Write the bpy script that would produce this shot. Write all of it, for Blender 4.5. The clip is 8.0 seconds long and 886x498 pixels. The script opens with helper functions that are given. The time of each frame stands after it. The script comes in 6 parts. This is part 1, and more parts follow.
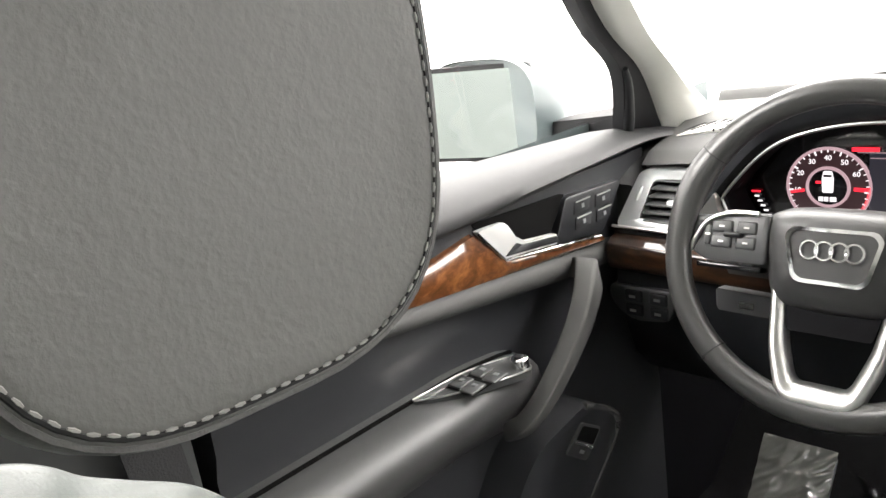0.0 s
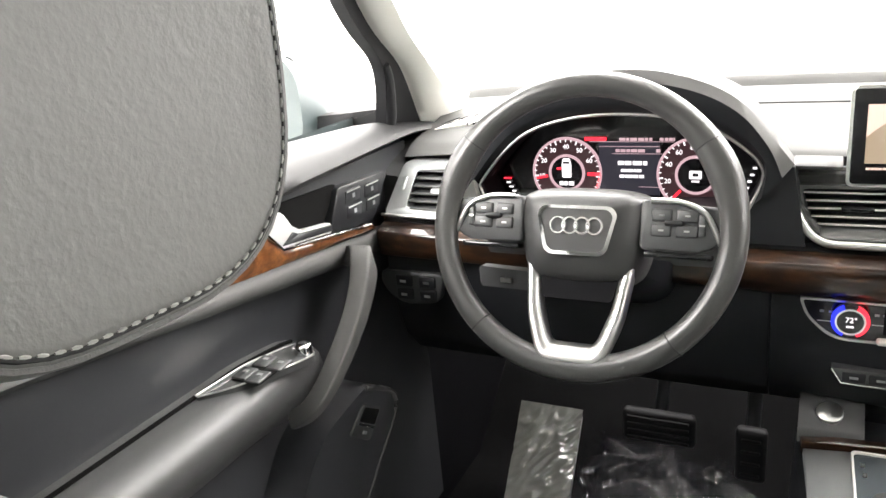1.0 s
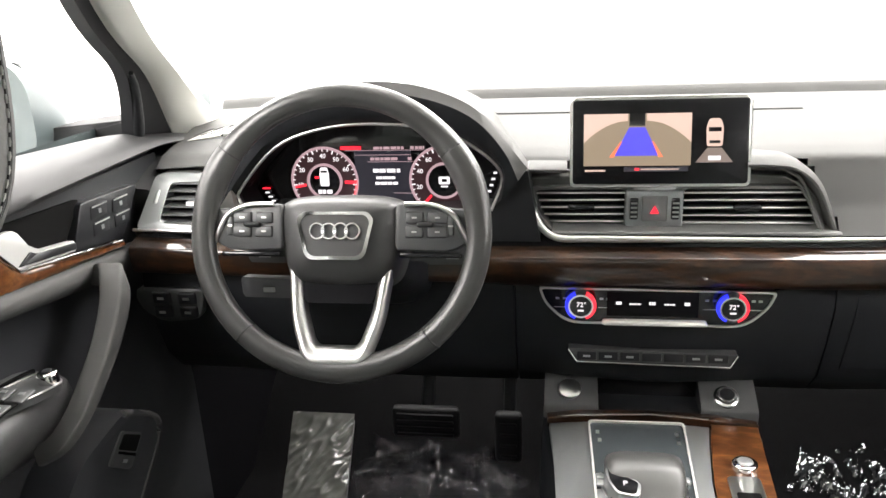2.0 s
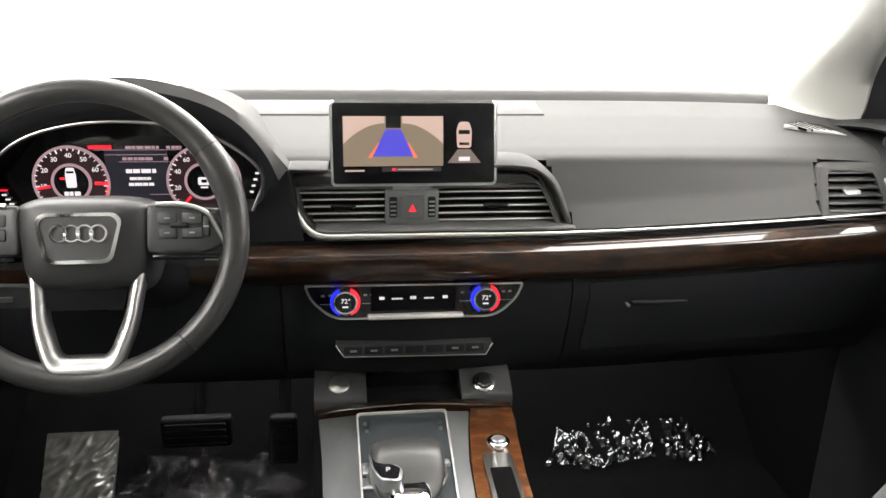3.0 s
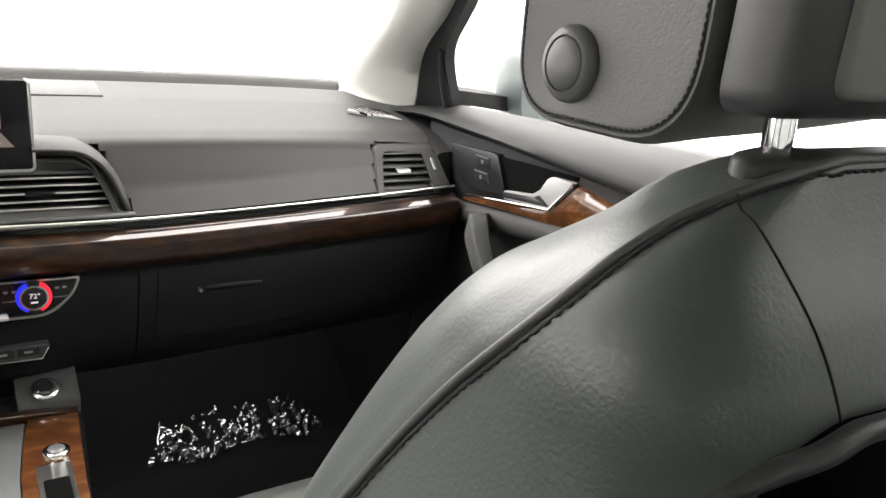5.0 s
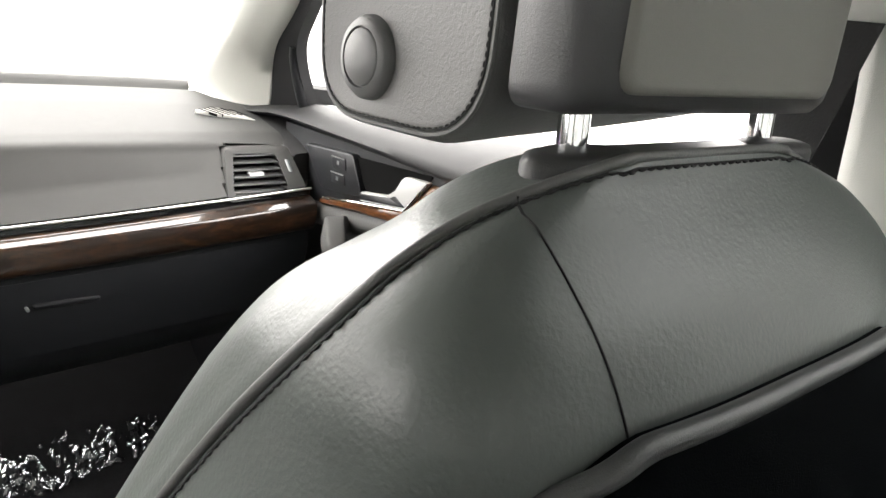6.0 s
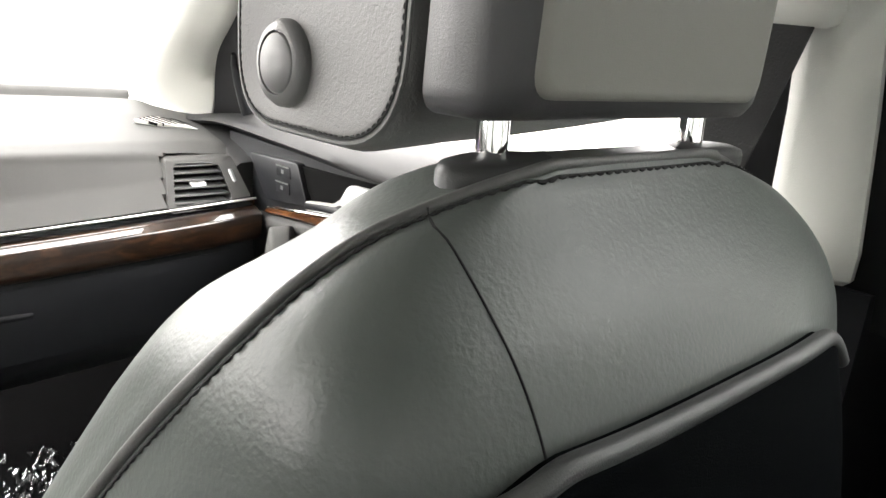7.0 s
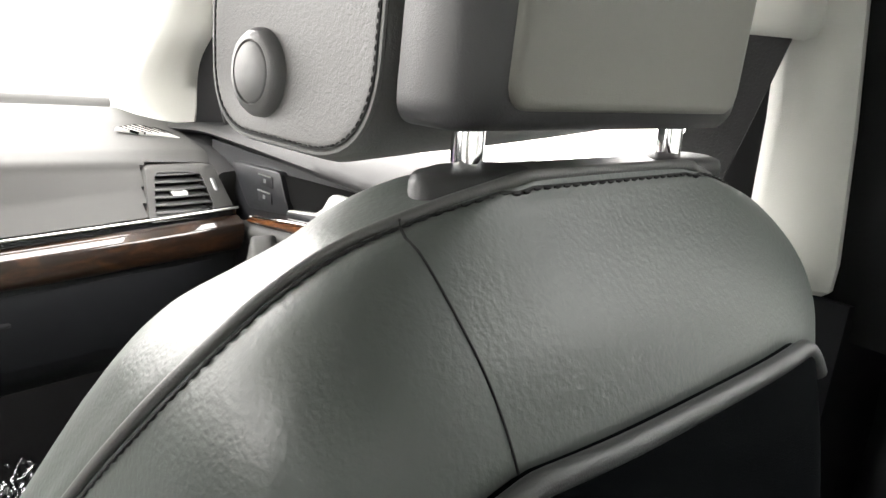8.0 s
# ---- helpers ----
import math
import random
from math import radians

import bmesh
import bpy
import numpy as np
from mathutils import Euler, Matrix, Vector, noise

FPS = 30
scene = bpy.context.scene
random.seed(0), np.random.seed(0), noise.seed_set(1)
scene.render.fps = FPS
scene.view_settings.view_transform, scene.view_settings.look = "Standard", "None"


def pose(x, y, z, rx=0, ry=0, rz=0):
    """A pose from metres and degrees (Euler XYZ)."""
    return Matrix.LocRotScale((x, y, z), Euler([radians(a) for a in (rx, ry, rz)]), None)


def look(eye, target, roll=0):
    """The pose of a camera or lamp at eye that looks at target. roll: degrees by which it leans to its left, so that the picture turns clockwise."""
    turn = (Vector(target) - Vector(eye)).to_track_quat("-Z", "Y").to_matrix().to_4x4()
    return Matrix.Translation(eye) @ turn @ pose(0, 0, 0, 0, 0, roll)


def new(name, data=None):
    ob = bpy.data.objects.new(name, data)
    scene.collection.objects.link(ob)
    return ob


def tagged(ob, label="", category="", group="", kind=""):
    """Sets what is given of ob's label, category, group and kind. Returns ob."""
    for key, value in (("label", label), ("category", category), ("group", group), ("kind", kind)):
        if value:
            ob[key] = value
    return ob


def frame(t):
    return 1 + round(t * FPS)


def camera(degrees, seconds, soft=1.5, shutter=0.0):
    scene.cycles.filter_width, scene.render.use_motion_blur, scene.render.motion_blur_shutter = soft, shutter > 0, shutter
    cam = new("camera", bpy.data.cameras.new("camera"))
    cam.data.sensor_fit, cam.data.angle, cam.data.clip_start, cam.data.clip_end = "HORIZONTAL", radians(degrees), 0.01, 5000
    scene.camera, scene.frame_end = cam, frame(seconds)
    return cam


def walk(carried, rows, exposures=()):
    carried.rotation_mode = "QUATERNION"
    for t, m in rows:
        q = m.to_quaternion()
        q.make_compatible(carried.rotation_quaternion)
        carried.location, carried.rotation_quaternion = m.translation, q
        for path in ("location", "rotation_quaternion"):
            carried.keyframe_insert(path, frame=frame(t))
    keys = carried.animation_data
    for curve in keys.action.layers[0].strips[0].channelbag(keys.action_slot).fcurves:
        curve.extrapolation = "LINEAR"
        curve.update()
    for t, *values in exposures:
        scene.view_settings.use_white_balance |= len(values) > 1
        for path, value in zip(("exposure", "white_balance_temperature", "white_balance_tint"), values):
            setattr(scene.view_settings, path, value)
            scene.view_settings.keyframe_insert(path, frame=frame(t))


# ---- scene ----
import functools

cam = camera(59.81, 8.0)
PATH = [
    (0, (-0.1348, -0.9568, 1.0536), (-1.1750, 0.0311, 0.6153), -8.63),
    (0.3, (-0.1349, -0.9736, 1.0571), (-1.1038, 0.0770, 0.6018), -8.80),
    (0.5, (-0.1395, -0.9820, 1.0533), (-1.0279, 0.1299, 0.5796), -7.51),
    (1, (-0.1420, -1.0008, 1.0435), (-0.7956, 0.2594, 0.5590), -5.48),
    (1.2, (-0.1396, -1.0079, 1.0429), (-0.6951, 0.3020, 0.5679), -4.64),
    (2.3, (-0.1165, -1.0260, 1.0398), (-0.2313, 0.3864, 0.5479), -1.61),
    (2.5, (-0.1087, -1.0298, 1.0389), (-0.1416, 0.3878, 0.5496), -0.75),
    (3, (-0.0852, -1.0444, 1.0369), (0.0855, 0.3658, 0.5551), 1.09),
    (3.5, (-0.0576, -1.0554, 1.0304), (0.2925, 0.3247, 0.5586), 2.28),
    (4, (-0.0357, -1.0650, 1.0264), (0.4756, 0.2661, 0.5608), 3.46),
    (4.5, (-0.0061, -1.0744, 1.0298), (0.6570, 0.1892, 0.5677), 4.60),
    (5, (0.0205, -1.0867, 1.0366), (0.8184, 0.0960, 0.5733), 5.92),
    (5.2, (0.0309, -1.0926, 1.0389), (0.8715, 0.0599, 0.5750), 6.26),
    (6.3, (0.1020, -1.0867, 1.0357), (1.0924, -0.0483, 0.5990), 6.27),
    (6.5, (0.1079, -1.0877, 1.0365), (1.1103, -0.0599, 0.6021), 6.21),
    (7, (0.1123, -1.0897, 1.0367), (1.1321, -0.0746, 0.6130), 6.22),
    (7.5, (0.1170, -1.0909, 1.0364), (1.1478, -0.0824, 0.6237), 6.36),
    (8, (0.1191, -1.0908, 1.0375), (1.1591, -0.0884, 0.6328), 6.49),
]
EXPOSURES = [(0, 1.60), (0.5, 1.80), (1, 2.0), (2.5, 1.30), (4, 0.97), (5, 0.92), (6.3, 1.60), (8, 1.80)]
walk(cam, [(t, look(eye, target, roll)) for t, eye, target, roll in PATH], EXPOSURES)
WHITE_ROOM = 9.5
WALL_LIGHT = 3.0
scene.view_settings.exposure = 0.0
world = bpy.data.worlds.new("world")
scene.world = world
world.use_nodes = True
world.node_tree.nodes["Background"].inputs[0].default_value = (0.9, 0.95, 1.0, 1)
world.node_tree.nodes["Background"].inputs[1].default_value = 0.3


# ---- materials ----
def mat(name, color, rough=0.5, metal=0.0, coat=0.0, grain=0.0, grain_scale=300.0, wrinkle=0.0, wrinkle_scale=60.0,
        vary=0.0, vary_scale=6.0, spec=0.5, emit=None, emit_strength=0.0, warp=0.012):
    m = bpy.data.materials.new(name)
    m.use_nodes = True
    nt = m.node_tree
    b = nt.nodes["Principled BSDF"]
    b.inputs["Base Color"].default_value = (*color, 1)
    b.inputs["Roughness"].default_value = rough
    b.inputs["Metallic"].default_value = metal
    b.inputs["Coat Weight"].default_value = coat
    b.inputs["Coat Roughness"].default_value = 0.04
    b.inputs["Specular IOR Level"].default_value = spec
    if emit:
        b.inputs["Emission Color"].default_value = (*emit, 1)
        b.inputs["Emission Strength"].default_value = emit_strength
    coord = nt.nodes.new("ShaderNodeTexCoord")
    if vary:
        n = nt.nodes.new("ShaderNodeTexNoise")
        n.inputs["Scale"].default_value = vary_scale
        n.inputs["Detail"].default_value = 6
        nt.links.new(coord.outputs["Object"], n.inputs["Vector"])
        mx = nt.nodes.new("ShaderNodeMix")
        mx.data_type = "RGBA"
        mx.inputs["A"].default_value = (*[c * (1 - vary) for c in color], 1)
        mx.inputs["B"].default_value = (*[min(1, c * (1 + vary)) for c in color], 1)
        nt.links.new(n.outputs["Fac"], mx.inputs["Factor"])
        nt.links.new(mx.outputs["Result"], b.inputs["Base Color"])
        mr = nt.nodes.new("ShaderNodeMapRange")
        mr.inputs["To Min"].default_value = max(0.02, rough - 0.12 * vary)
        mr.inputs["To Max"].default_value = min(1, rough + 0.3 * vary)
        n2 = nt.nodes.new("ShaderNodeTexNoise")
        n2.inputs["Scale"].default_value = vary_scale * 9
        nt.links.new(coord.outputs["Object"], n2.inputs["Vector"])
        nt.links.new(n2.outputs["Fac"], mr.inputs["Value"])
        nt.links.new(mr.outputs["Result"], b.inputs["Roughness"])
    last = None
    for strength, scale, kind in ((grain, grain_scale, "noise"), (wrinkle, wrinkle_scale, "cells")):
        if not strength:
            continue
        bump = nt.nodes.new("ShaderNodeBump")
        bump.inputs["Strength"].default_value = strength
        bump.inputs["Distance"].default_value = 0.001
        if kind == "noise":
            tex = nt.nodes.new("ShaderNodeTexNoise")
            tex.inputs["Detail"].default_value = 3
            out = tex.outputs["Fac"]
        else:
            bend = nt.nodes.new("ShaderNodeTexNoise")
            bend.inputs["Scale"].default_value = scale * 0.45
            nt.links.new(coord.outputs["Object"], bend.inputs["Vector"])
            add = nt.nodes.new("ShaderNodeVectorMath")
            add.operation = "MULTIPLY_ADD"
            add.inputs[1].default_value = (warp, warp, warp)
            nt.links.new(bend.outputs["Color"], add.inputs[0])
            nt.links.new(coord.outputs["Object"], add.inputs[2])
            tex = nt.nodes.new("ShaderNodeTexVoronoi")
            tex.feature = "SMOOTH_F1"
            tex.inputs["Smoothness"].default_value = 0.6
            nt.links.new(add.outputs["Vector"], tex.inputs["Vector"])
            out = tex.outputs["Distance"]
        tex.inputs["Scale"].default_value = scale
        if kind == "noise":
            nt.links.new(coord.outputs["Object"], tex.inputs["Vector"])
        nt.links.new(out, bump.inputs["Height"])
        if last:
            nt.links.new(last.outputs["Normal"], bump.inputs["Normal"])
        last = bump
    if last:
        nt.links.new(last.outputs["Normal"], b.inputs["Normal"])
    return m


def wood_mat(name, dark, light):
    m = mat(name, dark, rough=0.35, coat=0.85, spec=0.15)
    nt = m.node_tree
    b = nt.nodes["Principled BSDF"]
    coord = nt.nodes.new("ShaderNodeTexCoord")
    mp = nt.nodes.new("ShaderNodeMapping")
    mp.inputs["Scale"].default_value = (1.0, 2.0, 3.2)
    nt.links.new(coord.outputs["Object"], mp.inputs["Vector"])
    n = nt.nodes.new("ShaderNodeTexNoise")
    n.inputs["Scale"].default_value = 11
    n.inputs["Detail"].default_value = 9
    n.inputs["Distortion"].default_value = 1.6
    nt.links.new(mp.outputs["Vector"], n.inputs["Vector"])
    w = nt.nodes.new("ShaderNodeTexNoise")
    w.inputs["Scale"].default_value = 70
    w.inputs["Detail"].default_value = 4
    nt.links.new(mp.outputs["Vector"], w.inputs["Vector"])
    ramp = nt.nodes.new("ShaderNodeValToRGB")
    ramp.color_ramp.elements[0].position, ramp.color_ramp.elements[0].color = 0.33, (*[c * 0.5 for c in dark], 1)
    ramp.color_ramp.elements[1].position, ramp.color_ramp.elements[1].color = 0.72, (*light, 1)
    mid = ramp.color_ramp.elements.new(0.5)
    mid.color = (*dark, 1)
    mix = nt.nodes.new("ShaderNodeMix")
    mix.inputs["Factor"].default_value = 0.22
    nt.links.new(n.outputs["Fac"], mix.inputs["A"])
    nt.links.new(w.outputs["Fac"], mix.inputs["B"])
    nt.links.new(mix.outputs["Result"], ramp.inputs["Fac"])
    nt.links.new(ramp.outputs["Color"], b.inputs["Base Color"])
    return m


def clear_mat(name, gloss=0.06, tint=(1, 1, 1), rough=0.0):
    m = bpy.data.materials.new(name)
    m.use_nodes = True
    nt = m.node_tree
    nt.nodes.remove(nt.nodes["Principled BSDF"])
    tr = nt.nodes.new("ShaderNodeBsdfTransparent")
    tr.inputs["Color"].default_value = (*tint, 1)
    gl = nt.nodes.new("ShaderNodeBsdfGlossy")
    gl.inputs["Roughness"].default_value = rough
    mx = nt.nodes.new("ShaderNodeMixShader")
    mx.inputs["Fac"].default_value = gloss
    nt.links.new(tr.outputs["BSDF"], mx.inputs[1])
    nt.links.new(gl.outputs["BSDF"], mx.inputs[2])
    nt.links.new(mx.outputs["Shader"], nt.nodes["Material Output"].inputs["Surface"])
    return m


def glow(name, color, strength):
    return mat(name, (0.01, 0.01, 0.01), rough=0.3, emit=color, emit_strength=strength)


LEATHER = mat("grey leather", (0.134, 0.136, 0.128), rough=0.42, grain=0.16, grain_scale=700, wrinkle=0.16, wrinkle_scale=230, vary=0.10, vary_scale=5)
SEAT_LEATHER = mat("finely grained grey leather", (0.094, 0.105, 0.098), rough=0.35, grain=0.12, grain_scale=900, wrinkle=0.16, wrinkle_scale=330, vary=0.10, vary_scale=5, warp=0.0045)
LEATHER_FINE = mat("fine grey leather", (0.108, 0.108, 0.104), rough=0.44, grain=0.18, grain_scale=1100, wrinkle=0.17, wrinkle_scale=400, vary=0.08, vary_scale=5)
RIM_LEATHER = mat("black leather worn smooth", (0.034, 0.034, 0.033), rough=0.29, vary=0.03, vary_scale=90)
SOFT = mat("grey soft plastic", (0.058, 0.058, 0.0565), rough=0.66, grain=0.35, grain_scale=1300, vary=0.08, vary_scale=4, spec=0.2)
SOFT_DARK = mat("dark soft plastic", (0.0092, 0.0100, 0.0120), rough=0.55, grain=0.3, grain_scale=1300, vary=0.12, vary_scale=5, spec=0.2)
HARD_DARK = mat("dark hard plastic", (0.010, 0.0105, 0.012), rough=0.38, grain=0.2, grain_scale=1500, vary=0.12, vary_scale=6, spec=0.32)
HARD_GREY = mat("grey hard plastic", (0.11, 0.11, 0.108), rough=0.45, grain=0.2, grain_scale=1500, vary=0.08, vary_scale=5)
BACK_PLASTIC = mat("warm grey plastic", (0.225, 0.22, 0.198), rough=0.5, grain=0.22, grain_scale=1200, vary=0.06, vary_scale=5)
GLOSS_BLACK = mat("gloss black", (0.008, 0.008, 0.009), rough=0.08)
MATT_BLACK = mat("matt black", (0.004, 0.004, 0.005), rough=0.7, spec=0.08)
SLOT = mat("dark duct", (0.004, 0.004, 0.004), rough=0.9, spec=0.05)
SILVER = mat("satin silver", (0.62, 0.62, 0.60), rough=0.28, metal=1.0, grain=0.05, grain_scale=900)
SILVER_GREY = mat("silver grey paint", (0.30, 0.31, 0.31), rough=0.3, metal=0.6, vary=0.05)
BRIGHT_METAL = mat("pale satin metal", (0.72, 0.71, 0.68), rough=0.48, metal=0.55, vary=0.04)
HANDLE = mat("satin handle metal", (0.50, 0.50, 0.49), rough=0.36, metal=0.35, vary=0.04)
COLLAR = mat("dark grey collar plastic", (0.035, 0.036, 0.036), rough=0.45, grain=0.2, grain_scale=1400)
CHROME = mat("chrome", (0.88, 0.88, 0.88), rough=0.06, metal=1.0)
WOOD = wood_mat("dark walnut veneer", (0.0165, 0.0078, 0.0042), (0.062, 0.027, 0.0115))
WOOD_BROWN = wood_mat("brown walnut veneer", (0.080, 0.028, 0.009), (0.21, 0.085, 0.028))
CARPET = mat("black carpet", (0.004, 0.004, 0.0043), rough=1.0, grain=1.0, grain_scale=700, vary=0.3, vary_scale=30, spec=0.1)
LINER = mat("pale fabric lining", (0.50, 0.50, 0.46), rough=0.9, grain=0.3, grain_scale=900, vary=0.05, vary_scale=6, spec=0.2)
PILLAR = mat("pale pillar plastic", (0.66, 0.66, 0.62), rough=0.62, grain=0.25, grain_scale=900, vary=0.05, vary_scale=5)
RUBBER = mat("black rubber", (0.007, 0.007, 0.008), rough=0.6, vary=0.2, spec=0.2)
DOOR_PANEL = mat("charcoal door plastic", (0.0165, 0.0175, 0.0195), rough=0.42, grain=0.3, grain_scale=1300, vary=0.12, vary_scale=5)
SILL = mat("charcoal soft sill", (0.019, 0.019, 0.0195), rough=0.55, grain=0.35, grain_scale=1300, vary=0.08, vary_scale=5, spec=0.4)
DOOR_SOFT = mat("grey soft door trim", (0.041, 0.041, 0.041), rough=0.42, grain=0.35, grain_scale=1300, vary=0.08, vary_scale=5)
BELT = mat("dark webbing", (0.016, 0.016, 0.017), rough=0.75, grain=0.8, grain_scale=500)
THREAD = mat("dark thread", (0.016, 0.017, 0.017), rough=0.8)
THREAD_PALE = mat("pale thread", (0.34, 0.34, 0.32), rough=0.7)
WALL = mat("white wall paint", (0.85, 0.85, 0.84), rough=0.8, vary=0.03, vary_scale=2)
GROUND = mat("pale studio floor", (0.45, 0.45, 0.44), rough=0.5, vary=0.08, vary_scale=3)
CARPAINT = mat("grey blue car paint", (0.055, 0.072, 0.074), rough=0.4, metal=0.0, coat=0.2, vary=0.03)
MIRROR = mat("mirror glass", (0.115, 0.130, 0.125), rough=0.02, metal=1.0)
PANE = clear_mat("window glass", gloss=0.03)
TINT = clear_mat("tinted rear glass", gloss=0.03, tint=(0.47, 0.48, 0.48))
FILM = clear_mat("clear plastic film", gloss=0.24, tint=(0.95, 0.95, 0.96), rough=0.07)
FILM_DULL = clear_mat("thin clear plastic film", gloss=0.02, tint=(0.97, 0.97, 0.98), rough=0.06)
LAMP = glow("luminous ceiling panel", (1.0, 0.965, 0.93), WHITE_ROOM)
WALL_LAMP = glow("luminous wall panel", (1.0, 0.965, 0.93), WALL_LIGHT)
G_WHITE = glow("display white", (1.0, 0.93, 0.95), 0.46)
G_PINK = glow("display pink", (1.0, 0.66, 0.72), 0.20)
G_FACE = glow("gauge face", (0.12, 0.045, 0.055), 0.10)
G_RED = glow("display red", (1.0, 0.02, 0.04), 0.65)
G_BLUE = glow("display blue", (0.02, 0.03, 1.0), 0.55)
G_DIM = glow("display dim", (0.13, 0.12, 0.19), 0.05)


# ---- mesh helpers ----
def part(name, bm, material, parent=None, label="", smooth=True, loc=None):
    me = bpy.data.meshes.new(name)
    bmesh.ops.recalc_face_normals(bm, faces=bm.faces)
    bm.to_mesh(me)
    bm.free()
    if smooth:
        for p in me.polygons:
            p.use_smooth = True
        me.set_sharp_from_angle(angle=radians(50))
    ob = new(name, me)
    me.materials.append(material)
    if parent is not None:
        ob.parent = parent
    if loc is not None:
        ob.matrix_basis = loc
    if label:
        ob["label"] = label
    return ob


def thing(name, label, category, at=(0, 0, 0), kind="", group=""):
    ob = new(name)
    ob.empty_display_size = 0.05
    ob.location = at
    return tagged(ob, label, category, group, kind)


def box(x0, x1, y0, y1, z0, z1, r=0.0, seg=2, m=None, bm=None):
    own = bmesh.new()
    bmesh.ops.create_cube(own, size=1.0)
    for v in own.verts:
        v.co = Vector(((x0 + x1) / 2 + v.co.x * (x1 - x0), (y0 + y1) / 2 + v.co.y * (y1 - y0), (z0 + z1) / 2 + v.co.z * (z1 - z0)))
    if r > 0:
        bmesh.ops.bevel(own, geom=own.edges[:], offset=min(r, 0.49 * min(abs(x1 - x0), abs(y1 - y0), abs(z1 - z0))), segments=seg, affect="EDGES", profile=0.5)
    if m is not None:
        own.transform(m)
    return join(bm, own)


def join(bm, own):
    if bm is None:
        return own
    tmp = bpy.data.meshes.new("t")
    own.to_mesh(tmp)
    own.free()
    bm.from_mesh(tmp)
    bpy.data.meshes.remove(tmp)
    return bm


def rounded(pts, r, n=4):
    """A polygon with its corners rounded; r a number or one per corner."""
    out = []
    k = len(pts)
    for i in range(k):
        p, a, b = Vector(pts[i]), Vector(pts[i - 1]), Vector(pts[(i + 1) % k])
        rr = r[i] if isinstance(r, (list, tuple)) else r
        da, db = (a - p), (b - p)
        rr = min(rr, 0.48 * da.length, 0.48 * db.length)
        if rr <= 0:
            out.append(tuple(p))
            continue
        s, e = p + da.normalized() * rr, p + db.normalized() * rr
        for j in range(n + 1):
            t = j / n
            out.append(tuple(s * (1 - t) ** 2 + p * 2 * t * (1 - t) + e * t * t))
    return out


def slab(poly, d0, d1, m=None, bevel=0.0, bm=None, seg=2):
    """A plate from a polygon in local x, z, from depth d0 to d1 along local y."""
    own = bmesh.new()
    a = [own.verts.new((x, d0, z)) for x, z in poly]
    b = [own.verts.new((x, d1, z)) for x, z in poly]
    f0 = own.faces.new(a)
    own.faces.new(b[::-1])
    for i in range(len(a)):
        j = (i + 1) % len(a)
        own.faces.new((a[j], a[i], b[i], b[j]))
    if bevel:
        bmesh.ops.bevel(own, geom=[e for e in f0.edges], offset=bevel, segments=seg, affect="EDGES", profile=0.5)
    if m is not None:
        own.transform(m)
    return join(bm, own)


def ring_plate(outer, inner, d0, d1, m=None, bm=None):
    """A frame between two polygons of the same count, in local x, z."""
    own = bmesh.new()
    n = len(outer)
    v = [[own.verts.new((x, d, z)) for x, z in poly] for poly, d in ((outer, d0), (inner, d0), (inner, d1), (outer, d1))]
    for k in range(4):
        for i in range(n):
            j = (i + 1) % n
            own.faces.new((v[k][i], v[k][j], v[(k + 1) % 4][j], v[(k + 1) % 4][i]))
    if m is not None:
        own.transform(m)
    return join(bm, own)


def tube(path, radius, n=10, closed=False, bm=None, squash=1.0, up=(0, 0, 1)):
    """A tube along points; radius a number or one per point."""
    own = bmesh.new()
    P = [Vector(p) for p in path]
    k = len(P)
    rings = []
    for i in range(k):
        a = P[i - 1] if (i or closed) else P[i]
        b = P[(i + 1) % k] if (i < k - 1 or closed) else P[i]
        t = (b - a).normalized()
        u = Vector(up)
        if abs(t.dot(u)) > 0.95:
            u = Vector((0, 1, 0))
        s = t.cross(u).normalized()
        w = s.cross(t).normalized()
        r = radius[i] if isinstance(radius, (list, tuple)) else radius
        rings.append([own.verts.new(P[i] + s * (math.cos(q) * r) + w * (math.sin(q) * r * squash)) for q in (2 * math.pi * j / n for j in range(n))])
    for i in range(k if closed else k - 1):
        A, B = rings[i], rings[(i + 1) % k]
        for j in range(n):
            own.faces.new((A[j], A[(j + 1) % n], B[(j + 1) % n], B[j]))
    if not closed:
        own.faces.new(rings[0][::-1])
        own.faces.new(rings[-1])
    return join(bm, own)


def loft(rings, close_ring=True, cap=True, bm=None):
    own = bmesh.new()
    V = [[own.verts.new(p) for p in r] for r in rings]
    n = len(V[0])
    for A, B in zip(V, V[1:]):
        for j in range(n if close_ring else n - 1):
            own.faces.new((A[j], A[(j + 1) % n], B[(j + 1) % n], B[j]))
    if cap and close_ring:
        own.faces.new(V[0][::-1])
        own.faces.new(V[-1])
    return join(bm, own)


